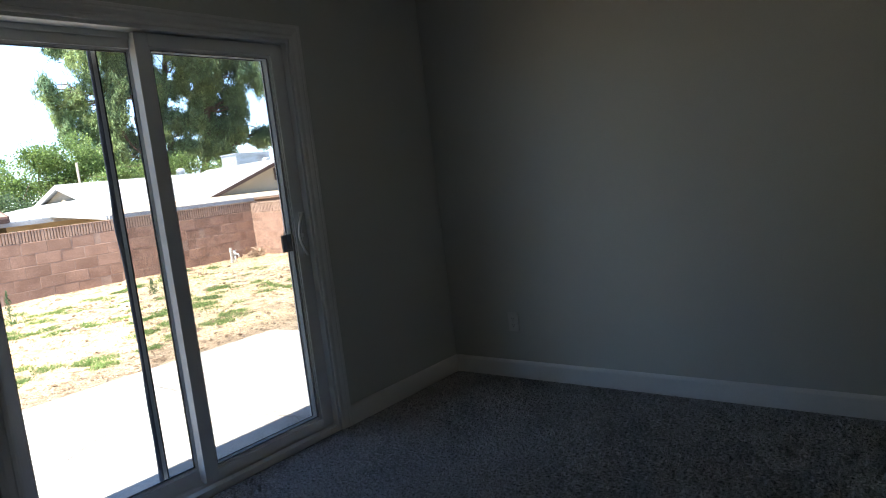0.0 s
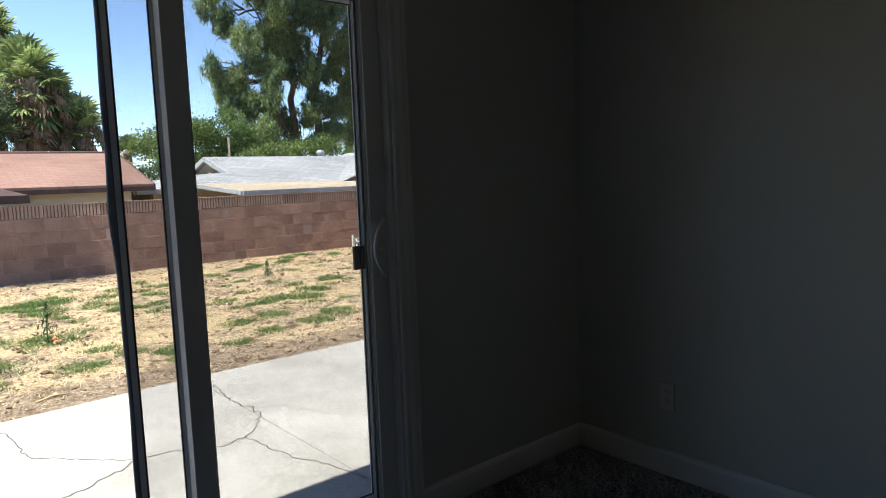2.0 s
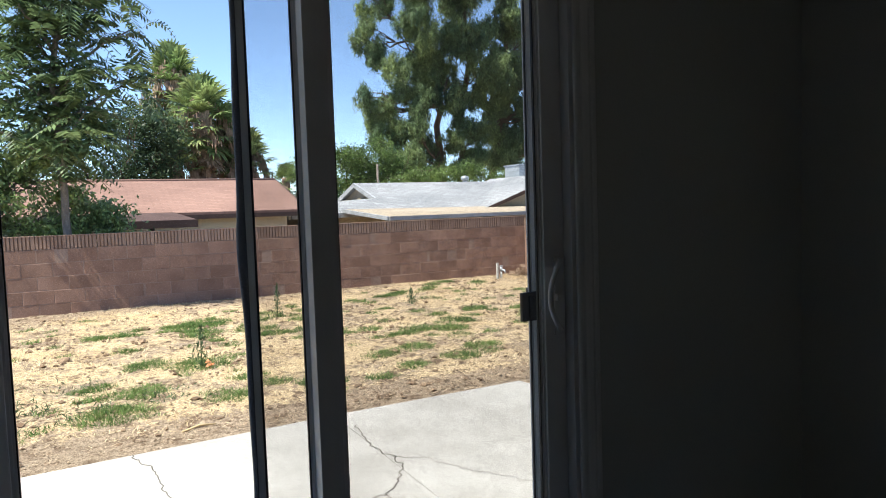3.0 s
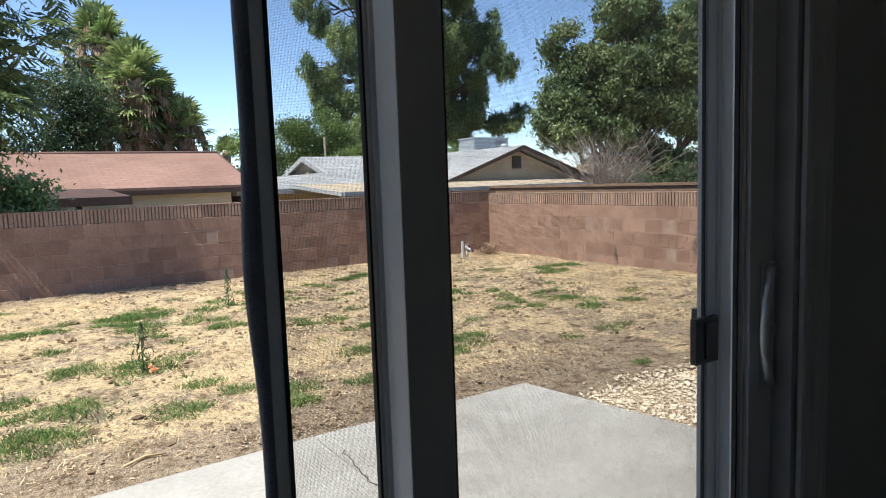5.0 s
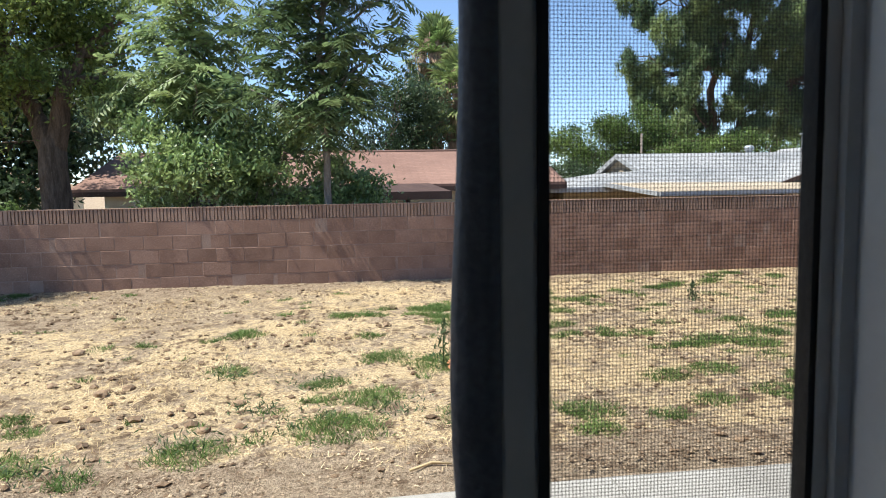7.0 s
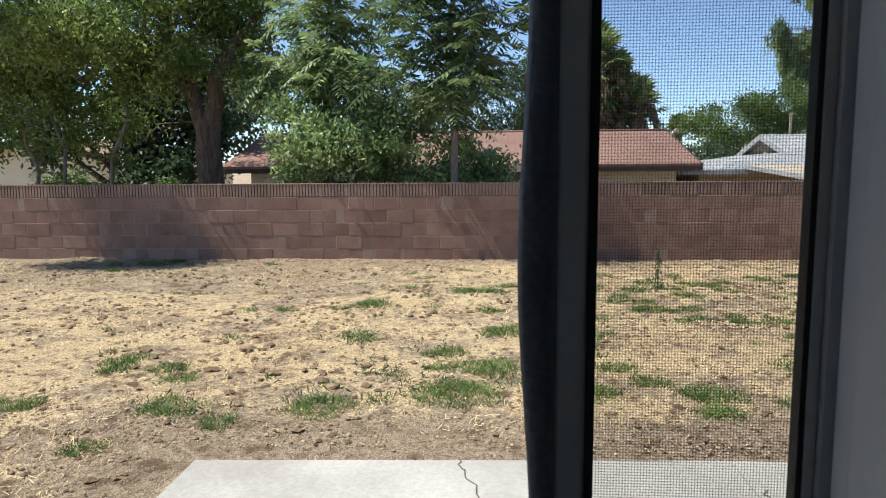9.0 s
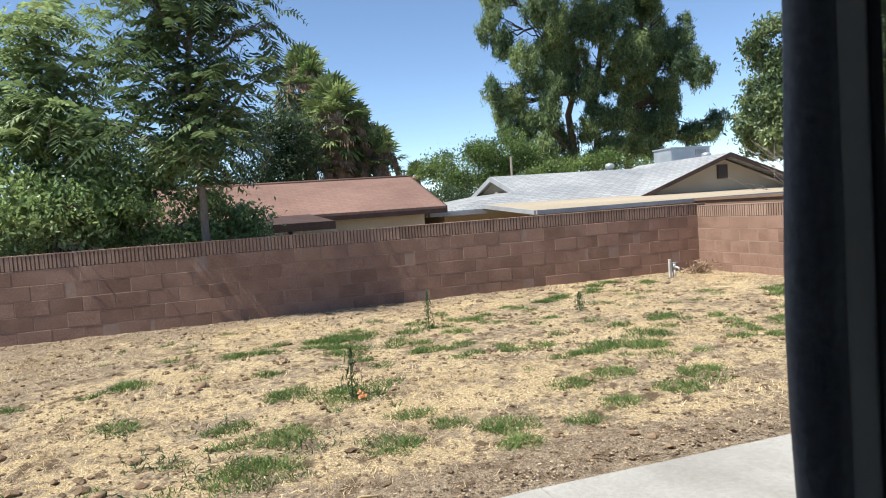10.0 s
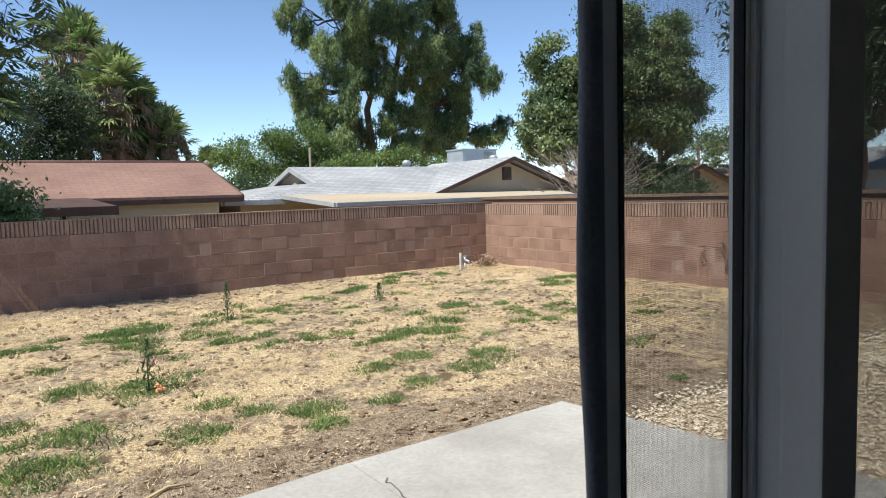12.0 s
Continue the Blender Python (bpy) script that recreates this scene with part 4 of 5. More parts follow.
def standpipe(x, y):
    z = height(x, y)
    t = thing("garden_standpipe", (x, y, z), "weathered grey pipe stub and metal valve by the block wall", "standpipe")
    part("post", boxes((x - 0.02, x + 0.02, y - 0.10, y - 0.06, z - 0.05, z + 0.30), bevel=0.004), M_PVC, t)
    part("pipe", tube(bmesh.new(), [(x, y, z - 0.05), (x, y, z + 0.14)], [0.025, 0.025], 12), M_PVC, t)
    valve = bmesh.new()
    tube(valve, [(x, y, z + 0.14), (x, y, z + 0.22)], [0.035, 0.028], 12)
    tube(valve, [(x, y, z + 0.17), (x + 0.08, y + 0.03, z + 0.15), (x + 0.09, y + 0.035, z + 0.10)], [0.022, 0.02, 0.02], 10)
    tube(valve, [(x, y - 0.045, z + 0.235), (x, y + 0.045, z + 0.235)], [0.012, 0.012], 8)
    part("valve", valve, M_METAL, t)


standpipe(-9.25, 8.02)
c = np.array((-9.5, 8.72, height(-9.5, 8.72) + 0.08)) + rng.normal(size=(420, 3)) * (0.09, 0.12, 0.06)
solid("dry_clump", quads("dry_clump", leaves(rng, c, 0.10, 0.018, 0.1), M_PALMDRY), M_PALMDRY, "heap of brown dead weeds at the wall's foot", "dead weeds", kind="stuff")


def corner_shrub(x, y, tall):
    z = height(x, y)
    t = thing("shrub", (x, y, z), "small dark leafy shrub beside the gravel", "shrub")
    wood = bmesh.new()
    for a in (0.3, 2.2, 4.4):
        limb(wood, rng, (x, y, z - 0.03), (x + 0.25 * math.cos(a), y + 0.25 * math.sin(a), z + tall * 0.8), 0.014, 0.004)
    part("stem", wood, M_BARK2, t)
    p = clumped(rng, [(x, y, z + tall * 0.6, 0.36, 0.36, tall * 0.42)], 90, 14, 0.06)
    part("foliage", quads("foliage", leaves(rng, p, 0.06, 0.028, 0.2), M_LEAF_D), M_LEAF_D, t)


corner_shrub(-1.75, 7.05, 1.0)

# ---- the houses past the wall ----
FAR_Z = -1.0


def roof_slab(outlines, thick=0.10):
    """Sloping roof planes with real thickness, each with course coordinates along its slope."""
    bm = bmesh.new()
    uv = bm.loops.layers.uv.new("UVMap")
    for pts in outlines:
        pts = [Vector(p) for p in pts]
        n = (pts[1] - pts[0]).cross(pts[2] - pts[0]).normalized()
        if n.z < 0:
            pts, n = pts[::-1], -n
        u = Vector((0, 0, 1)).cross(n)
        u = u.normalized() if u.length > 1e-4 else Vector((0, 1, 0))
        v = n.cross(u)
        top = [bm.verts.new(p) for p in pts]
        low = [bm.verts.new(p - Vector((0, 0, thick))) for p in pts]
        k = len(pts)
        fs = [bm.faces.new(top), bm.faces.new(low[::-1])] + [bm.faces.new((top[i], low[i], low[(i + 1) % k], top[(i + 1) % k])) for i in range(k)]
        for f in fs:
            for lp in f.loops:
                lp[uv].uv = (lp.vert.co.dot(u), lp.vert.co.dot(v))
    me = bpy.data.meshes.new("roof")
    bm.to_mesh(me)
    bm.free()
    return me


def roof_part(name, outlines, material, parent, thick=0.10, label=""):
    me = roof_slab(outlines, thick)
    me.materials.append(material)
    return part(name, me, material, parent, label)


def window(parent, x, y0, y1, z0, z1):
    w = part("window", boxes((x - 0.02, x + 0.03, y0, y0 + 0.05, z0, z1), (x - 0.02, x + 0.03, y1 - 0.05, y1, z0, z1), (x - 0.02, x + 0.03, y0 + 0.05, y1 - 0.05, z1 - 0.05, z1), (x - 0.02, x + 0.03, y0 + 0.05, y1 - 0.05, z0, z0 + 0.05)), M_GUTTER, parent)
    part("pane", boxes((x + 0.002, x + 0.012, y0 + 0.05, y1 - 0.05, z0 + 0.05, z1 - 0.05)), M_PANE, w, "dark reflecting glass")


def brown_house():
    h = thing("brown_roofed_house", (-17.4, 0.6, FAR_Z), "cream stucco house with a red-brown shingle gable roof", "house")
    wall = bmesh.new()
    prism(wall, [(-14.9, FAR_Z), (-19.9, FAR_Z), (-19.9, 1.40), (-17.4, 2.10), (-14.9, 1.40)], "y", -4.2, 5.42)
    part("wall", wall, M_CREAM, h)
    roof = roof_part("roof", [[(-14.4, -4.7, 1.40), (-14.4, 5.80, 1.40), (-17.4, 5.80, 2.27), (-17.4, -4.7, 2.27)],
                              [(-20.4, -4.7, 1.40), (-20.4, 5.80, 1.40), (-17.4, 5.80, 2.27), (-17.4, -4.7, 2.27)]], M_BROWNROOF, h)
    part("ridge_cap", tube(bmesh.new(), [(-17.4, -4.7, 2.265), (-17.4, 5.8, 2.265)], [0.05, 0.05], 6), M_BROWNROOF, roof)
    part("fascia", boxes((-14.42, -14.37, -4.7, 5.80, 1.245, 1.345)), M_FASCIA, h)
    rake = bmesh.new()
    prism(rake, [(-14.4, 1.26), (-14.4, 1.40), (-17.4, 2.27), (-20.4, 1.40), (-20.4, 1.26), (-17.4, 2.13)], "y", 5.80, 5.84)
    part("rake_board", rake, M_FASCIA, h)
    window(h, -14.9, -3.05, -1.9, 0.3, 1.14)
    window(h, -14.9, 3.3, 3.5, 0.4, 0.9)
    cover = roof_part("patio_cover", [[(-12.45, -0.4, 1.245), (-12.45, 2.98, 1.245), (-14.5, 2.75, 1.42), (-14.5, -0.4, 1.42)]], M_FASCIA, h, 0.04, "dark brown patio cover")
    part("cover_fascia", boxes((-12.47, -12.42, -0.4, 2.98, 1.10, 1.25)), M_FASCIA, cover)
    for y in (2.1, -0.2):
        part("post", boxes((-12.62, -12.52, y, y + 0.09, FAR_Z, 1.20)), M_FASCIA, cover)


def grey_house():
    h = thing("grey_roofed_house", (-18, 11, FAR_Z), "tan stucco house with a pale grey shingle roof", "house")
    part("wall", boxes((-20.5, -15.5, 6.1, 16.0, FAR_Z, 1.22)), M_TANWALL, h)
    roof = roof_part("roof", [[(-15, 5.6, 1.27), (-15, 16.4, 1.27), (-18, 16.4, 2.17), (-18, 8.42, 2.17), (-16.3, 8.42, 1.66)],
                              [(-15, 5.6, 1.27), (-16.3, 8.42, 1.66), (-19.7, 8.42, 1.66), (-21, 5.6, 1.27)],
                              [(-21, 5.6, 1.27), (-19.7, 8.42, 1.66), (-18, 8.42, 2.17), (-18, 16.4, 2.17), (-21, 16.4, 1.27)]], M_GREYROOF, h)
    gab = bmesh.new()
    prism(gab, [(-16.5, 1.60), (-18, 2.06), (-19.5, 1.60)], "y", 8.54, 8.62)
    part("small_gable", gab, M_TANWALL, h, "pale louvred gable end")
    trim = bmesh.new()
    prism(trim, [(-16.3, 1.66), (-18, 2.17), (-19.7, 1.66), (-19.5, 1.58), (-18, 2.03), (-16.5, 1.58)], "y", 8.36, 8.42)
    part("gable_trim", trim, M_GUTTER, h)
    part("gutter", boxes((-15.02, -14.9, 5.55, 11.4, 1.15, 1.24), (-21.0, -15.0, 5.5, 5.6, 1.15, 1.24)), M_GUTTER, h, "pale metal gutter")
    # the wing whose gable faces the yard
    wing = bmesh.new()
    prism(wing, [(11.5, 0.0), (11.5, 1.28), (14.0, 2.17), (16.5, 1.28), (16.5, 0.0)], "x", -19.0, -15.05)
    part("wing_wall", wing, M_TANWALL, h, "tan stucco gable wall")
    roof_part("wing_roof", [[(-14.7, 11.15, 1.30), (-14.7, 14.0, 2.30), (-19.0, 14.0, 2.30), (-19.0, 11.15, 1.30)],
                            [(-14.7, 16.85, 1.30), (-14.7, 14.0, 2.30), (-19.0, 14.0, 2.30), (-19.0, 16.85, 1.30)]], M_GREYROOF, h, 0.07)
    rake = bmesh.new()
    prism(rake, [(11.15, 1.20), (11.15, 1.30), (14.0, 2.30), (16.85, 1.30), (16.85, 1.20), (14.0, 2.19)], "x", -14.70, -14.66)
    part("rake_board", rake, M_FASCIA, h)
    vent = part("gable_vent", boxes((-15.05, -15.02, 13.83, 14.17, 1.62, 2.0)), M_FASCIA, h)
    for i in range(6):
        part("louvre", boxes((-15.03, -15.0, 13.86, 14.14, 1.65 + i * 0.057, 1.68 + i * 0.057)), M_PLASTIC, vent)
    flat = roof_part("patio_roof", [[(-12.5, 7.15, 1.15), (-13.4, 15.2, 1.15), (-15.0, 16.2, 1.28), (-15.0, 6.95, 1.36)]], M_PLY, h, 0.05, "flat tan patio roof")
    edge = bmesh.new()
    for a, b in (((-12.48, 7.13), (-13.38, 15.2)), ((-12.48, 7.13), (-14.99, 6.93))):
        z0, z1 = 1.15, 1.15 if b[1] > 10 else 1.36
        q = [Vector((a[0], a[1], z0 + 0.01)), Vector((b[0], b[1], z1 + 0.01)), Vector((b[0], b[1], z1 - 0.08)), Vector((a[0], a[1], z0 - 0.08))]
        off = Vector((0.05, 0, 0)) if b[1] > 10 else Vector((0, -0.05, 0))
        f, g = [edge.verts.new(p) for p in q], [edge.verts.new(p + off) for p in q]
        edge.faces.new(f); edge.faces.new(g[::-1])
        for i in range(4):
            edge.faces.new((f[i], g[i], g[(i + 1) % 4], f[(i + 1) % 4]))
    part("roof_edge", edge, M_GUTTER, flat, "pale metal roof edge")
    for x, y in ((-12.7, 7.4), (-12.95, 10.2), (-13.2, 13.0)):
        part("post", boxes((x, x + 0.1, y, y + 0.1, FAR_Z, 1.1)), M_TANWALL, flat)
    window(h, -15.5, 7.9, 8.9, 0.2, 0.95)


def roof_fittings():
    t = thing("rooftop_cooler", (-18.0, 15.1, 2.05), "grey sheet-metal evaporative cooler on the roof", "cooler")
    part("cabinet", boxes((-18.5, -17.6, 14.3, 15.75, 1.95, 2.70), bevel=0.02), M_METAL, t)
    part("lid", boxes((-18.53, -17.57, 14.27, 15.78, 2.70, 2.74)), M_METAL, t)
    part("side_panel", boxes((-17.6, -17.585, 15.2, 15.6, 2.12, 2.64)), M_GUTTER, t)
    for x, y, z in ((-16.8, 14.95, 2.17), (-18.25, 12.50, 2.08)):
        v = thing("turbine_vent", (x, y, z), "round galvanised turbine vent on the shingle roof", "roof vent", group="roof vents")
        part("collar", tube(bmesh.new(), [(x, y, z - 0.3), (x, y, z + 0.16)], [0.09, 0.085], 12), M_METAL, v)
        head = bmesh.new()
        tube(head, [(x, y, z + 0.13), (x, y, z + 0.17), (x, y, z + 0.24), (x, y, z + 0.29), (x, y, z + 0.31)], [0.09, 0.13, 0.145, 0.11, 0.04], 16)
        part("turbine_head", head, M_METAL, v)


def gable_house(name, x, y0, y1, eave, peak, depth, wall_m, roof_m, label):
    h = thing(name, (x - depth / 2, (y0 + y1) / 2, FAR_Z), label, "house")
    mid = (y0 + y1) / 2
    w = bmesh.new()
    prism(w, [(y0 + 0.5, FAR_Z), (y0 + 0.5, eave), (mid, peak - 0.12), (y1 - 0.5, eave), (y1 - 0.5, FAR_Z)], "x", x - depth, x)
    part("wall", w, wall_m, h)
    roof_part("roof", [[(x + 0.4, y0, eave), (x + 0.4, mid, peak), (x - depth, mid, peak), (x - depth, y0, eave)], [(x + 0.4, y1, eave), (x + 0.4, mid, peak), (x - depth, mid, peak), (x - depth, y1, eave)]], roof_m, h)
    r = bmesh.new()
    prism(r, [(y0, eave - 0.18), (y0, eave), (mid, peak), (y1, eave), (y1, eave - 0.18), (mid, peak - 0.2)], "x", x + 0.4, x + 0.45)
    part("rake_board", r, M_FASCIA, h)
    part("gable_vent", boxes((x, x + 0.03, mid - 0.25, mid + 0.25, peak - 1.0, peak - 0.4)), M_FASCIA, h)
    window(h, x, y0 + 1.5, y0 + 3.0, 0.0, 0.9)


brown_house()
grey_house()
roof_fittings()
gable_house("tan_house", -22, 29.0, 38.4, 0.95, 2.45, 9, M_TANWALL, M_TANROOF, "tan house with a brown shingle roof, far off")
gable_house("shed_roofed_house", -26, 39.0, 56.0, 1.4, 2.5, 9, M_TANWALL, M_TANROOF, "low tan house with a brown roof in the distance")
gable_house("pale_sided_house", -15, 40.2, 48.0, 1.9, 3.2, 8, M_SIDING, M_GREYROOF, "pale sided house behind the dark tree")
gable_house("shaded_house", -20, -16.5, -9.3, 1.45, 2.5, 8, M_CREAM, M_TANROOF, "cream house with a brown roof in deep shade")
solid("far_fence", boxes((-13.0, 1.5, 11.40, 11.56, FAR_Z, 1.10), (-13.0, 1.5, 11.36, 11.60, 1.10, 1.15)), M_WOOD, "brown neighbouring block fence past the yard wall", "fence", kind="structure")
tarp = bmesh.new()
for i in range(6):
    y0, y1 = 28.6 + i * 0.75, 29.35 + i * 0.75
    prism(tarp, [(-14.6, 1.15 + 0.05 * (i % 2)), (-13.4, 1.22), (-13.4, 1.34), (-14.6, 1.38 + 0.04 * ((i + 1) % 2))], "y", y0, y1)
tt = thing("blue_tarp_cover", (-14, 30.8, FAR_Z), "bright blue tarpaulin stretched over a low frame", "tarpaulin")
part("cover", tarp, M_BLUE, tt)
for y in (28.8, 30.8, 32.9):
    part("leg", boxes((-14.05, -13.95, y, y + 0.1, FAR_Z, 1.2)), M_METAL, tt)


# ---- trees ----
def lumpy(r, blobs, count, out, size, tall=1.0):
    """Breaks each leaf mass into smaller ones round its surface, for an uneven outline with gaps."""
    made = []
    for b in blobs:
        b = np.asarray(b, float)
        for u in unit(r.normal(size=(count, 3))):
            made.append((*(b[:3] + u * b[3:6] * out), *(b[3:6] * size * r.uniform(0.75, 1.3) * (1, 1, tall))))
    return made


def pine():
    r = np.random.default_rng(21)
    X = -34.0
    t = thing("tall_pine", (X, 22, FAR_Z), "tall spreading pine with open green needle masses", "pine tree")
    wood = bmesh.new()
    heads = []
    for y0, y1, top in ((20.5, 18.2, 14.5), (21.2, 22.4, 15.5), (23.0, 25.6, 15.0)):
        heads.append(limb(wood, r, (X, y0, FAR_Z), (X + r.normal() * 0.5, y1, top), 0.28, 0.08, 0.10, 9, 9))
    masses = [(15.9, 10.9, 1.2, 1.5), (15.3, 7.7, .55, .6), (15.9, 6.7, .75, .95), (16.7, 8.9, .95, 1.4), (16.4, 5.5, 1.1, 1.5), (17.2, 4.2, 1.3, 1.0), (17.7, 11.2, 1.4, 1.5), (19.1, 10.1, 1.4, 1.7), (18.9, 8.4, 1.1, 1.1),
              (18.0, 6.3, 1.0, 1.1), (21.3, 11.1, 1.9, 1.9), (22.7, 9.6, 1.6, 1.5), (21.9, 8.1, 1.0, 1.0), (22.1, 5.4, .9, 1.0), (21.7, 4.3, .8, .7)]
    masses += [(24.8, 10.2, 1.5, 1.5), (25.5, 8.7, 1.9, 1.7), (25.5, 6.8, 2.0, 1.8), (25.1, 4.7, 1.8, 1.4), (23.9, 4.0, 1.2, .9), (26.0, 12.0, 1.3, 1.05), (24.2, 12.4, 1.5, 1.0), (27.2, 8.1, .7, 1.2), (26.8, 9.2, .5, .95),
               (28.4, 5.1, 1.4, .55), (29.7, 5.7, .5, .45), (27.6, 4.7, 1.2, .6), (16.1, 13.2, 1.2, 1.3), (18.5, 13.7, 2.1, 1.5), (22.1, 14.3, 2.6, 1.8), (25.3, 14.3, 1.8, 1.3)]
    masses += [(20.2, 7.4, 1.0, 1.0), (20.6, 9.2, 1.3, 1.2), (23.7, 7.8, 1.2, 1.2), (23.5, 6.2, .8, 1.0), (19.4, 4.9, .9, .8), (26.6, 6.6, 1.0, 1.2), (26.6, 10.4, .9, 1.2), (17.8, 7.4, 1.0, 1.0), (20.8, 6.2, .6, .7), (20.3, 5.2, .7, .8), (19.2, 3.7, 1.2, .7), (21.0, 3.6, .9, .6), (17.6, 5.6, .9, 1.0), (16.9, 7.2, .8, .9)]
    blobs = []
    for y, z, ry, rz in masses:
        blobs.append((X + 0.5 + r.normal() * 0.8, y, z, max(1.0, ry * 0.9), ry * 0.92, rz * 0.93))
        near = min((p for pts in heads for p in pts), key=lambda p: (p.y - y) ** 2 + (p.z - (z - 1.5)) ** 2)
        limb(wood, r, near, (X, y, z), 0.085, 0.02, 0.2, 6, 5)
        for _ in range(3):
            limb(wood, r, near.lerp(Vector((X, y, z)), 0.5), (X + r.normal() * ry * 0.4, y + r.uniform(-0.6, 0.6) * ry, z + r.uniform(-0.5, 0.6) * rz), 0.05, 0.015, 0.2, 5, 4)
    part("trunk", wood, M_BARK, t)
    # upright brushes of needles: each tuft is taller than wide, its needles rising
    c = clumped(r, lumpy(r, blobs, 10, 0.66, 0.38, 1.2), 7400, 1, 0.02, 0.45)
    tall = r.uniform(0.6, 1.4, (len(c), 1, 1))
    p = (c[:, None, :] + r.normal(size=(len(c), 44, 3)) * np.array((0.10, 0.10, 0.15)) * tall).reshape(-1, 3)
    part("crown", quads("crown", leaves(r, p, 0.27, 0.042, -1.3), M_PINE), M_PINE, t)


def broad_tree(name, at, trunk_r, fork, blobs, clumps, each, spread, leaf, material, label, seed, bark=None, droop=0.4, shell=0.5, category="tree", lean=(0, 0), mains=()):
    """Trunk, forking limbs out to each mass, and a crown of small leaves in clumps."""
    r = np.random.default_rng(seed)
    t = thing(name, at, label, category)
    x, y, z = at
    wood = bmesh.new()
    top = Vector((x + lean[0] + r.normal() * 0.1, y + lean[1] + r.normal() * 0.1, fork))
    limb(wood, r, (x, y, z - 0.1), top, trunk_r * 1.15, trunk_r * 0.8, 0.08, 12, 6)
    for q in mains:
        limb(wood, r, top - Vector((0, 0, 0.3)), q, trunk_r * 0.72, trunk_r * 0.45, 0.06, 10, 6)
    for b in blobs:
        end = Vector(b[:3])
        fork_at = min((Vector(q) for q in mains), key=lambda q: (q - end).length) if mains else top
        high = [Vector(c[:3]) for c in blobs if c[2] > fork + 0.4]
        if b[2] < fork + 0.4 and high and trunk_r > 0.2:
            pts = limb(wood, r, min(high, key=lambda c: (c - end).length), end, trunk_r * 0.12, trunk_r * 0.04, 0.2, 6, 5)
            continue
        pts = limb(wood, r, fork_at - Vector((0, 0, 0.15)), end, trunk_r * (0.4 if mains else 0.55), trunk_r * 0.1, 0.2, 7, 5)
        for _ in range(5):
            s = pts[int(r.integers(2, 5))]
            limb(wood, r, s, end + Vector(r.normal(size=3) * np.array(b[3:6]) * 0.6), trunk_r * 0.16, trunk_r * 0.03, 0.25, 5, 4)
    part("trunk", wood, bark or M_BARK, t)
    p = clumped(r, lumpy(r, blobs, 6, 0.68, 0.46), clumps, each, spread, shell)
    part("crown", quads("crown", leaves(r, p, leaf[0], leaf[1], droop), material), material, t)
    return t


def frond(r, base, direction, length, droop, pairs, leaf, wide, rib):
    """A pinnate leaf: an arching rib with leaflet pairs hanging from it."""
    d = np.asarray(direction, float)
    d = d / np.linalg.norm(d)
    side = np.cross(d, (0, 0, 1.0))
    side = side / max(np.linalg.norm(side), 1e-4)
    out = []
    prev = np.asarray(base, float)
    for i in range(1, pairs + 1):
        k = i / pairs
        p = np.asarray(base) + d * length * k + np.array((0, 0, -droop * length * k * k))
        w = np.array((0, 0, rib * 0.5)) + side * rib * 0.5
        out.append((prev - w, prev + w, p + w, p - w))
        prev = p
        size = leaf * (0.6 + 0.8 * math.sin(math.pi * min(1, k * 0.9 + 0.08)))
        for s in (-1, 1):
            tip = p + side * s * size * 0.85 + d * size * 0.35 - np.array((0, 0, size * r.uniform(0.15, 0.7)))
            across = d * wide * 0.5 * size / leaf
            mid = p * 0.5 + tip * 0.5 + np.array((0, 0, 0.006))
            out.append((p, mid + across, tip, mid - across))
    return out


def feather_tree(x, y, tall, low, count, reach, material, label, seed, trunk_r):
    """A slim trunk with rising shoots, each ending in a rosette of long drooping compound leaves."""
    r = np.random.default_rng(seed)
    t = thing("feather_leaved_tree", (x, y, FAR_Z), label, "tree", group="feather-leaved trees")
    wood = bmesh.new()
    main = limb(wood, r, (x, y, FAR_Z), (x - 0.1, y + 0.06, tall), trunk_r, trunk_r * 0.4, 0.03, 9, 12)
    tips = [(main[-1], 0.0), (main[-2], 1.0)]
    for i in range(count):
        k = low + (tall - 0.3 - low) * (i + 0.5) / count
        a = i * 2.4 + r.uniform(-0.4, 0.4)
        L = reach * r.uniform(0.5, 1.0) * (1.1 - 0.45 * (k - low) / (tall - low))
        s = Vector((x - 0.05, y + 0.03, k - 0.45))
        e = s + Vector((math.cos(a) * L * 0.7, math.sin(a) * L, L * r.uniform(0.5, 0.9)))
        pts = limb(wood, r, s, e, trunk_r * 0.4, 0.010, 0.14, 6, 5)
        tips += [(pts[-1], a), (pts[-2], a + 1), (pts[-4], a + 2)]
    part("trunk", wood, M_BARK2, t)
    out = []
    for tip, a0 in tips:
        for q in range(9):
            a = a0 + q * 2.4 + r.uniform(-0.3, 0.3)
            rise = r.uniform(-0.9, 1.4)
            base = tip + Vector(r.normal(size=3) * 0.16)
            out += frond(r, tuple(base), (math.cos(a), math.sin(a), rise), r.uniform(0.45, 0.8), 0.25 + 0.55 * max(0, rise), 10, 0.140, 0.044, 0.007)
    part("crown", quads("crown", np.array(out), material), material, t)


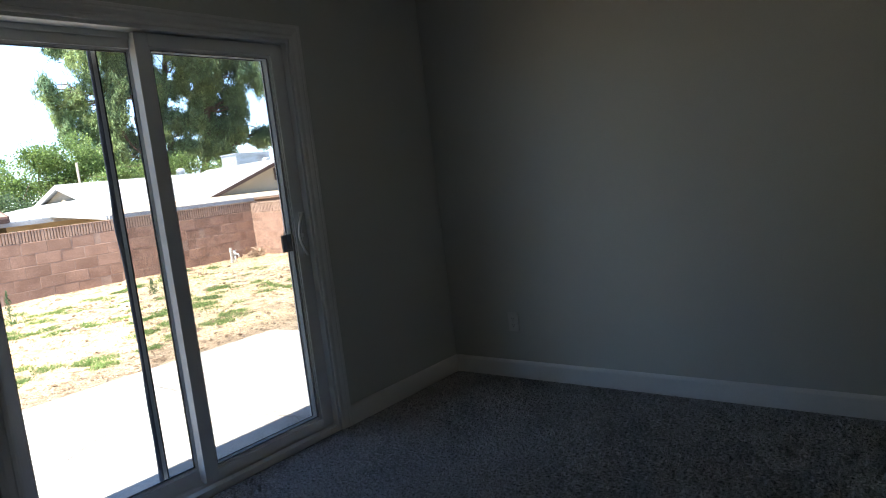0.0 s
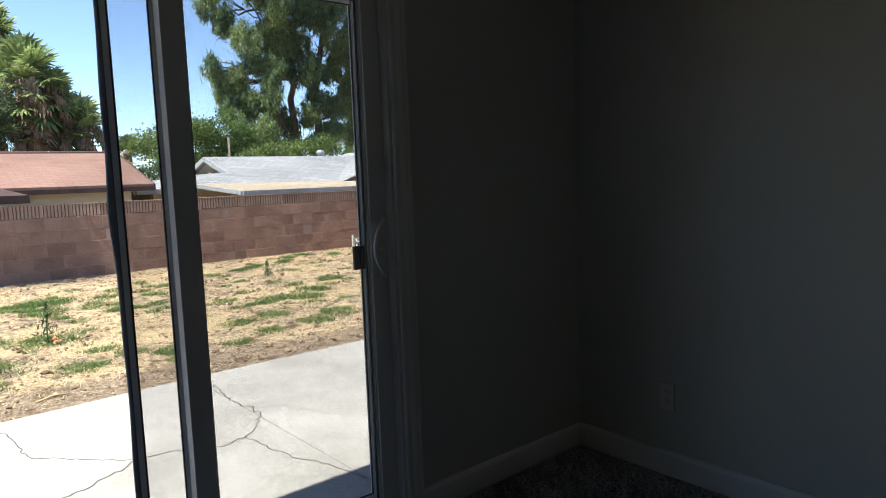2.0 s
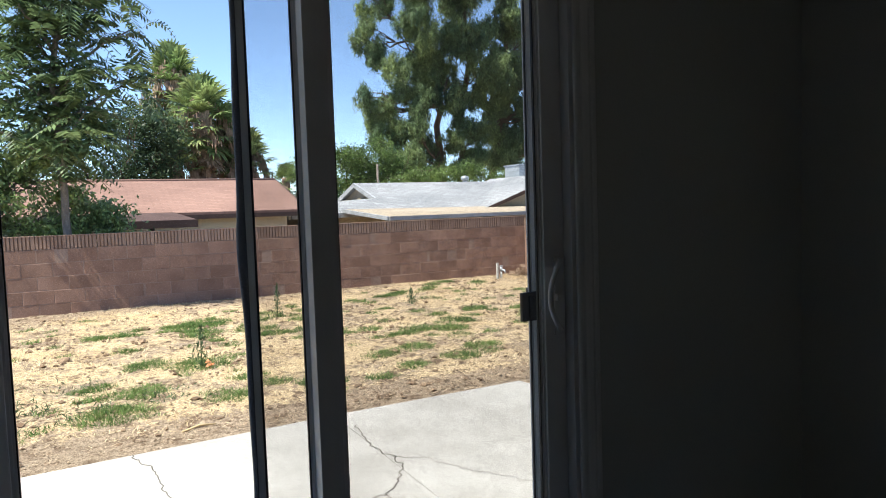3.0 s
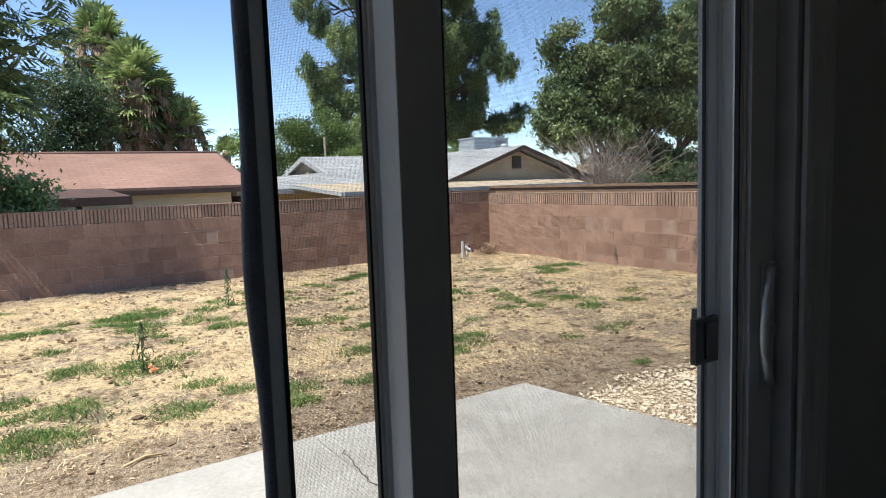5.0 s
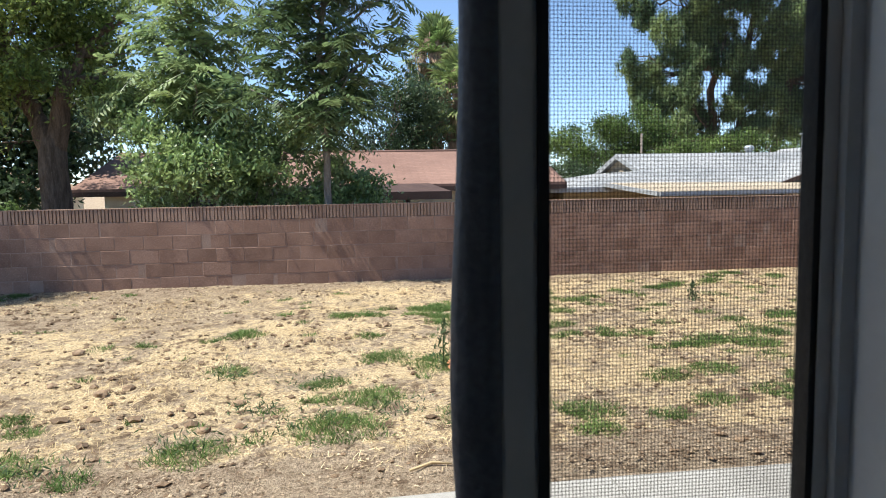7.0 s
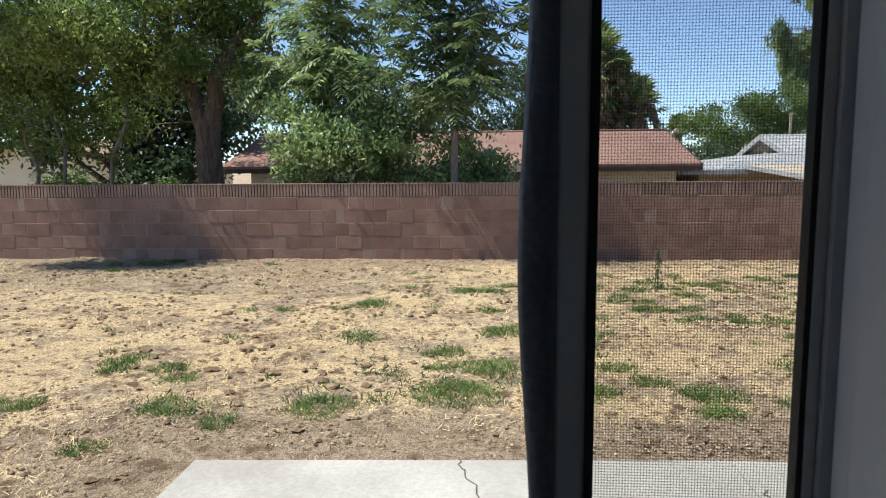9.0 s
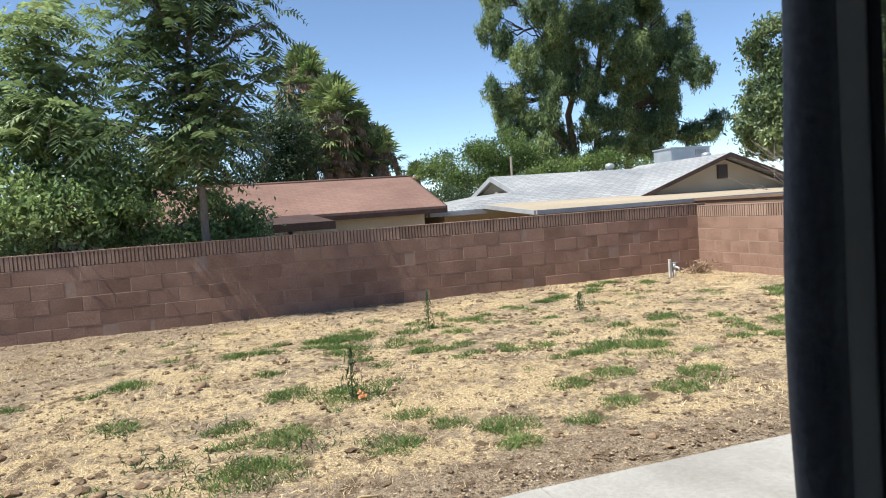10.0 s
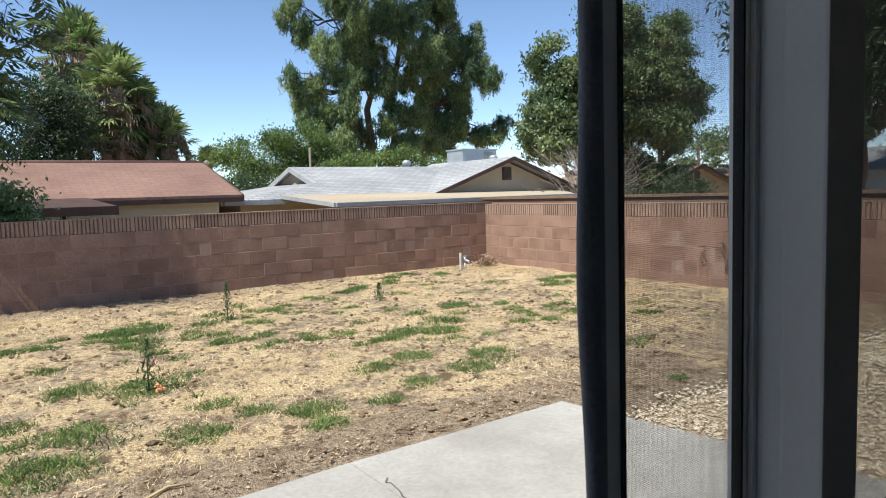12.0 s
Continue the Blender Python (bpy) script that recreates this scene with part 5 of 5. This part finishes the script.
def suckers():
    r = np.random.default_rng(37)
    x, y = -12.6, -8.2
    t = thing("young_feather_tree", (x, y, FAR_Z), "young leaning stems with feathery compound leaves in shade", "tree")
    wood, out = bmesh.new(), []
    for i, (dx, dy, tall) in enumerate(((0, 0.2, 5), (0.2, 1.1, 4.5), (0, -0.9, 5), (0.3, 1.9, 4.2))):
        pts = limb(wood, r, (x + dx, y + dy, FAR_Z), (x + dx, y + dy * 1.3 + r.normal() * 0.3, tall), 0.05, 0.02, 0.06, 7, 8)
        for _ in range(22):
            b = pts[int(r.integers(3, 8))]
            a = r.uniform(0, math.tau)
            out += frond(r, tuple(b), (math.cos(a), math.sin(a), r.uniform(-0.1, 0.5)), r.uniform(0.6, 1.0), 0.4, 12, 0.11, 0.042, 0.007)
    part("trunk", wood, M_BARK2, t)
    part("crown", quads("crown", np.array(out), M_LEAF), M_LEAF, t)


def fan_palm(x, y, crown_z, radius, fans, seed, trunk_r, label, skirt=True):
    r = np.random.default_rng(seed)
    t = thing("fan_palm", (x, y, FAR_Z), label, "palm tree", group="fan palms")
    wood = bmesh.new()
    tube(wood, [(x, y, FAR_Z), (x, y, crown_z - 1.6), (x, y, crown_z)], [trunk_r * 0.9, trunk_r * 0.9, trunk_r], 12)
    part("trunk", wood, M_PALMBARK, t)

    def fan(base, d, stalk, size, green):
        d = d / np.linalg.norm(d)
        side = np.cross(d, (0, 0, 1.0)); side = side / max(np.linalg.norm(side), 1e-4)
        up = np.cross(side, d)
        hub = base + d * stalk - np.array((0, 0, stalk * 0.12))
        w = side * 0.018
        out = [(base - w, base + w, hub + w, hub - w)]
        n = 26
        for i in range(n):
            a = (i / (n - 1) - 0.5) * math.radians(250)
            v = d * math.cos(a) + side * math.sin(a) + up * r.normal() * 0.06
            L = size * (0.78 + 0.25 * math.cos(a * 0.8)) * r.uniform(0.9, 1.08)
            q = side * math.cos(a) - d * math.sin(a)
            m = hub + v * L * 0.62
            e = hub + v * L + np.array((0, 0, -L * r.uniform(0.05, 0.26)))
            k = L * 0.064
            out.append((hub, m - q * k, m + q * k * 0.2 + np.array((0, 0, 0.01)), hub + q * 0.004))
            out.append((m - q * k, e, e, m + q * k))
            out.append((hub, m + q * k, m - q * k * 0.2 + np.array((0, 0, 0.012)), hub - q * 0.004))
        return out

    green, dry = [], []
    c = np.array((x, y, crown_z))
    for i in range(fans):
        a = i * 2.399963
        el = math.radians(78 - 126 * (i / fans))
        d = np.array((math.cos(a) * math.cos(el), math.sin(a) * math.cos(el), math.sin(el)))
        start = c - np.array((0, 0, 0.9 * i / fans))
        green += fan(start, d, radius * r.uniform(0.42, 0.58), radius * r.uniform(0.5, 0.62), True)
    part("crown", quads("crown", np.array(green), M_PALM), M_PALM, t)
    if skirt:
        for i in range(34):
            a = r.uniform(0, math.tau)
            el = math.radians(r.uniform(-80, -25))
            d = np.array((math.cos(a) * math.cos(el), math.sin(a) * math.cos(el), math.sin(el)))
            dry += fan(c - np.array((0, 0, r.uniform(0.3, 1.9))), d, radius * 0.34, radius * 0.42, False)
        for i in range(7):
            a = i * 0.9 + r.uniform(-0.2, 0.2)
            for _ in range(170):
                k = r.uniform(0.1, 1)
                p = c + np.array((math.cos(a) * k * radius * 0.8, math.sin(a) * k * radius * 0.8, 0.45 - 1.25 * k * k * radius)) + r.normal(size=3) * 0.06 * radius
                dry.append((p, p + np.array((0.022, 0.022, -0.07)), p + np.array((0.0, 0.0, -0.24)), p + np.array((-0.022, -0.022, -0.07))))
        part("dry_skirt", quads("dry_skirt", np.array(dry), M_PALMDRY), M_PALMDRY, t, "hanging dead brown fans and flower stalks")


def bare_bush():
    r = np.random.default_rng(51)
    x, y = -14.3, 16.9
    t = thing("leafless_bush", (x, y, FAR_Z), "grey leafless bush of fine arching twigs", "bush")
    out = []
    for _ in range(260):
        a, s = r.uniform(0, math.tau), abs(r.normal()) * 0.9
        p = np.array((x, y, 0.0))
        v = np.array((math.cos(a) * s * 0.8, math.sin(a) * s * 1.3, r.uniform(1.5, 2.9)))
        prev = p
        for k in range(1, 8):
            q = p + v * k / 7 * r.uniform(0.95, 1.05) + np.array((math.cos(a), math.sin(a), 0)) * 0.35 * (k / 7) ** 2 + r.normal(size=3) * 0.05
            if k > 5:
                q[2] -= 0.10 * (k - 5)
            w = np.array((0.2, 1, 0.1)) * 0.022 * (1.15 - k / 7)
            u = np.array((0.2, -0.1, 1)) * 0.010
            out.append((prev - w, prev + w, q + w * 0.8, q - w * 0.8))
            out.append((prev - u, prev + u, q + u, q - u))
            if k > 2:
                e = q + r.normal(size=3) * 0.22 + np.array((0, 0, 0.12))
                out.append((q - w * 0.5, q + w * 0.5, e + w * 0.3, e - w * 0.3))
            prev = q
    stem = bmesh.new()
    for a in (0, 2, 4):
        limb(stem, r, (x, y, FAR_Z), (x + 0.3 * math.cos(a), y + 0.3 * math.sin(a), 0.6), 0.05, 0.03)
    part("stem", stem, M_BARK2, t)
    part("twigs", quads("twigs", np.array(out), M_DRYTWIG), M_DRYTWIG, t)


pine()
feather_tree(-10.42, 0.70, 5.8, 2.3, 21, 1.3, M_AIL, "slim tree with long feathery dark green compound leaves", 31, 0.075)
feather_tree(-11.5, -1.5, 4.9, 2.4, 15, 1.25, M_AIL_PALE, "lighter young tree with feathery compound leaves", 32, 0.055)
suckers()
broad_tree("glossy_shrub_tree", (-11.2, -1.0, FAR_Z), 0.07, 0.6,
           [(-11.0, -1.3, 1.75, .8, 1.1, .75), (-11.0, -0.2, 1.55, .7, .9, .7), (-11.2, -1.9, 2.2, .6, .6, .5), (-11.1, 0.7, 1.35, .6, .7, .5), (-11.3, -1.2, 2.6, .6, .9, .6), (-11.2, 1.25, 1.2, .4, .45, .4), (-11.6, -2.9, 2.8, .5, .5, .4), (-11.3, 0.2, 2.3, .5, .7, .5)],
           880, 42, 0.12, (0.085, 0.038), M_LEAF_D, "dense shrub with dark glossy leaves behind the wall", 41, M_BARK2, 0.6, 0.45, "shrub")
big = broad_tree("old_shade_tree", (-12.6, -4.2, FAR_Z), 0.28, 2.3,
                 [(-10.7, -6.4, 4.0, 1.5, 1.6, 1.1), (-12.0, -4.6, 4.6, 1.5, 1.5, 1.1), (-12.9, -3.2, 4.4, 1.2, 1.3, 1.0), (-11.5, -8.2, 4.3, 1.4, 1.5, 1.2), (-12.8, -8.6, 2.6, .7, 1.2, .9), (-12.9, -6.6, 2.2, .6, .8, .6), (-12.2, -5.3, 3.2, .6, .7, .5), (-12.8, -5.4, 6.2, 2, 2.6, 1.3), (-11.6, -4.4, 3.3, .6, .7, .6), (-12.6, -3.0, 3.3, .5, .6, .6), (-9.5, -7.4, 4.8, 1.2, 1.6, .8), (-12.2, -7.2, 2.9, .8, .9, .5)],
                 1700, 56, 0.18, (0.10, 0.042), M_SHADE, "old shade tree with a thick rough trunk", 43, M_BARK, 0.5, 0.35, lean=(0.0, -0.03), mains=((-12.5, -4.85, 3.7), (-12.5, -3.8, 3.5)))
broad_tree("dark_hedge_tree", (-16.0, -8.0, FAR_Z), 0.15, 1.0,
           [(-16, -6.5, 2.2, 1, 1.5, 1.5), (-16, -9.0, 2.6, 1, 1.6, 1.6), (-15.6, -5.2, 3.6, 1, 1.4, 1.3), (-16, -11.5, 3.6, 1, 1.8, 1.8), (-16.2, -7.6, 4.6, 1.2, 2.6, 1.4), (-15.5, -6.9, 1.0, .7, 1.6, .8), (-20.5, -7.0, 2.6, .8, 1.2, 1.5)],
           760, 44, 0.24, (0.17, 0.085), M_DUSK, "dark leafy tree filling the shade behind the wall", 44)
broad_tree("garden_bushes", (-14.0, -7.0, FAR_Z), 0.05, 0.2, [(-14, -6.2, 0.9, .5, .7, .4), (-13.6, -8.0, 0.9, .5, .9, .4)],
           120, 24, 0.10, (0.08, 0.035), M_LEAF, "light green garden bushes showing over the wall", 45, category="bush")
blossom_bush = broad_tree("flowering_bush", (-14.2, -2.95, FAR_Z), 0.03, 0.3, [(-14.2, -2.95, 1.0, .35, .36, .32)], 60, 24, 0.07, (0.07, 0.032), M_LEAF, "small green bush dotted with white flowers", 57, category="bush")
rb = np.random.default_rng(58)
part("blossoms", quads("blossoms", leaves(rb, np.array((-14.1, -2.95, 1.1)) + unit(rb.normal(size=(130, 3))) * (0.36, 0.38, 0.30), 0.075, 0.06, 0), M_BLOOM), M_BLOOM, blossom_bush, "small white blossoms")
for q in ((-26, 4.2, 6.75, 1.45, 26, 61, 0.24, "tall fan palm with dry fans below the crown"), (-24, 4.9, 5.15, 1.5, 32, 62, 0.33, "fan palm with a thick brown skirt of dead fans"),
          (-24, 6.4, 3.45, 1.3, 26, 63, 0.22, "short green fan palm beside the taller ones"), (-23.5, 3.85, 3.3, 1.15, 22, 64, 0.2, "short green fan palm beside the taller ones"), (-24.6, 5.9, 4.5, 1.1, 22, 66, 0.2, "slim fan palm crowded by its neighbours")):
    fan_palm(*q)
fan_palm(-30, 9.5, 3.0, 0.9, 22, 65, 0.2, "small distant fan palm over the roofs", False)
broad_tree("grey_green_tree", (-22.5, 2.0, FAR_Z), 0.15, 1.2, [(-22.5, 2.2, 3.6, 1.2, 1.5, 1.8), (-22.5, 0.8, 3.3, 1.2, 1.4, 1.7), (-22.6, 3.0, 2.9, 1, 1.1, 1.3), (-22.5, 2.5, 4.5, 1.1, .9, .8), (-22.5, 3.4, 3.6, .9, .7, 1.1), (-21.8, -2.6, 2.6, 1, 2.2, 1.2)],
           640, 44, 0.2, (0.13, 0.045), M_DUSK, "dull grey-green tree behind the brown roof", 46)
broad_tree("round_hedge", (-24, 9.6, FAR_Z), 0.1, 0.5, [(-24, 9.6, 1.6, 1.2, 1.2, 0.9)], 150, 40, 0.14, (0.09, 0.05), M_DUSK, "clipped round dark hedge between the houses", 47, shell=0.8, category="hedge")
broad_tree("leafy_backdrop_tree", (-27, 11.5, FAR_Z), 0.15, 1.0, [(-26.5, 9.8, 2.5, 1.2, 1.3, 1.1), (-27, 11.5, 3.0, 1.3, 1.5, 1.2), (-27.5, 13.0, 3.6, 1.3, 1.3, 1.2), (-27, 14.6, 3.1, 1.2, 1.4, 0.9)],
           480, 64, 0.2, (0.11, 0.05), M_LEAF, "mid-green leafy trees behind the grey roof", 48)
broad_tree("roofline_bushes", (-25, 17.5, FAR_Z), 0.12, 0.8, [(-25, 15.5, 2.5, 1, 1.5, .7), (-25, 17.5, 2.7, 1, 1.5, .8), (-25, 19.5, 2.4, 1, 1.4, .6), (-25, 13.2, 2.4, 1, 1.4, .5)],
           320, 56, 0.18, (0.10, 0.045), M_LEAF, "light green shrubs showing over the grey roof's ridge", 49, category="bush")
broad_tree("big_round_tree", (-24.5, 28, FAR_Z), 0.35, 2.0,
           [(-24, 29.2, 9.4, 2, 2.4, 1.3), (-24, 25.1, 7.6, 1.6, 1.7, 1.1), (-23.6, 31.0, 7.3, 2, 2.6, 1.7), (-23.4, 27.2, 6.1, 2, 2.8, 1.6), (-23.8, 24.0, 4.8, 1.6, 1.7, 1.3), (-23.4, 28.9, 4.2, 2, 3.2, 1.7), (-23.6, 23.3, 3.4, 1.4, 1.5, 1.0), (-23.2, 25.6, 3.1, 1.6, 2.2, 1.1), (-23.8, 31.8, 4.6, 2, 2.2, 2.0), (-24, 32.4, 9.0, 1.4, 1.3, 1.1), (-23.2, 30.3, 2.1, 1.6, 2.6, 1.0)],
           2100, 54, 0.20, (0.23, 0.09), M_SUMAC, "broad round-crowned green tree past the houses", 52, droop=0.9, shell=0.7)
broad_tree("round_pine", (-28, 38.5, FAR_Z), 0.3, 2.0, [(-28, 38.6, 10.6, 2, 2.7, 1.7), (-28, 40.4, 8.6, 2, 2.6, 1.7), (-28, 42.0, 7.3, 2, 2.0, 1.4), (-28, 39.6, 5.6, 2, 2.3, 1.8), (-28, 38.8, 4.1, 1.6, 1.6, 0.9)],
           900, 56, 0.26, (0.34, 0.06), M_PINE, "dark round-topped pine in the distance", 53, droop=-0.8)
broad_tree("overhanging_tree", (-14.5, 35.5, FAR_Z), 0.5, 3.0,
           [(-14.5, 27.5, 8.2, 1.6, 2.2, 1.6), (-14, 31, 8.0, 2, 3.0, 2.4), (-14, 35.5, 7.4, 2, 3.2, 3.2), (-14, 40, 7.6, 2, 3.2, 3.0), (-14.5, 34.5, 11, 3, 6, 2.6), (-14, 33, 4.6, 1.2, 1.8, 1.4), (-14, 38.0, 4.9, 1.2, 1.6, 1.4), (-14, 29.0, 4.9, 1.2, 1.8, 1.2), (-14, 31.2, 4.0, 1.2, 1.5, 1.0), (-14.5, 32.5, 6, 1.2, 1.6, 1.4), (-14, 40.5, 5.4, 1.2, 1.6, 1.4), (-15, 30.0, 6.2, 1.4, 2.0, 1.6), (-15, 37.0, 6.0, 1.4, 2.2, 1.6)],
           1100, 52, 0.32, (0.29, 0.09), M_DUSK, "large dark tree with hanging leaves and spreading limbs", 54)
broad_tree("low_shrubs", (-16.5, 24.5, FAR_Z), 0.1, 0.5, [(-17, 23.0, 1.0, .8, 1.3, 1.0), (-16.8, 25.5, 1.2, .8, 1.5, .9), (-17.5, 21, 0.9, .8, 1.2, .8)],
           260, 36, 0.14, (0.12, 0.06), M_DUSK, "green shrubs over the far block wall", 55, category="shrub")
broad_tree("distant_trees", (-45, 70, FAR_Z), 0.3, 2.0, [(-45, 62, 3, 2, 6, 2), (-45, 72, 4.5, 2, 6, 3), (-45, 84, 4, 2, 7, 3), (-46, 97, 4, 2, 8, 3)],
           300, 40, 0.6, (0.5, 0.2), M_SUMAC, "hazy green trees in the distance", 56)
bare_bush()
pole = thing("utility_pole", (-40, 60.5, FAR_Z), "far wooden utility pole with a crossarm", "utility pole")
part("pole", tube(bmesh.new(), [(-40, 60.5, FAR_Z), (-40, 60.5, 5.2)], [0.16, 0.12], 8), M_BARK, pole)
part("crossarm", boxes((-40.05, -39.95, 59.6, 61.4, 4.8, 4.95)), M_BARK, pole)
mast = thing("vent_pole", (-24, 11.7, FAR_Z), "pale metal pole standing among the trees", "pole")
part("shaft", tube(bmesh.new(), [(-24, 11.7, FAR_Z), (-24, 11.7, 3.2)], [0.045, 0.045], 8), M_BARK2, mast)

# ---- the block walls, last: their pieces ----
block_wall("wall_yard_back", (WALL_X, WALL_Y + 0.095), False, 52, 1.095, "red-brown slump block yard wall with a scored cap, in shade", 5)
block_wall("wall_yard_side", (WALL_X + 0.102, WALL_Y), True, 27, 1.055, "sunlit red-brown block yard wall with dark stains", 6)
for x, z in ((-5.2, 0.33), (-4.9, 0.45), (-6.65, 0.10), (-4.84, 0.20)):
    r = np.random.default_rng(int(-x * 100))
    c = np.array((x, WALL_Y - 0.12, z)) + r.normal(size=(45, 3)) * (0.022, 0.010, 0.07)
    solid("dead_vine", quads("dead_vine", leaves(r, c, 0.04, 0.010, 0.3), M_PLASTIC), M_PLASTIC, "scrap of dark dead vine clinging to the wall", "dead vine", group="dead vines")
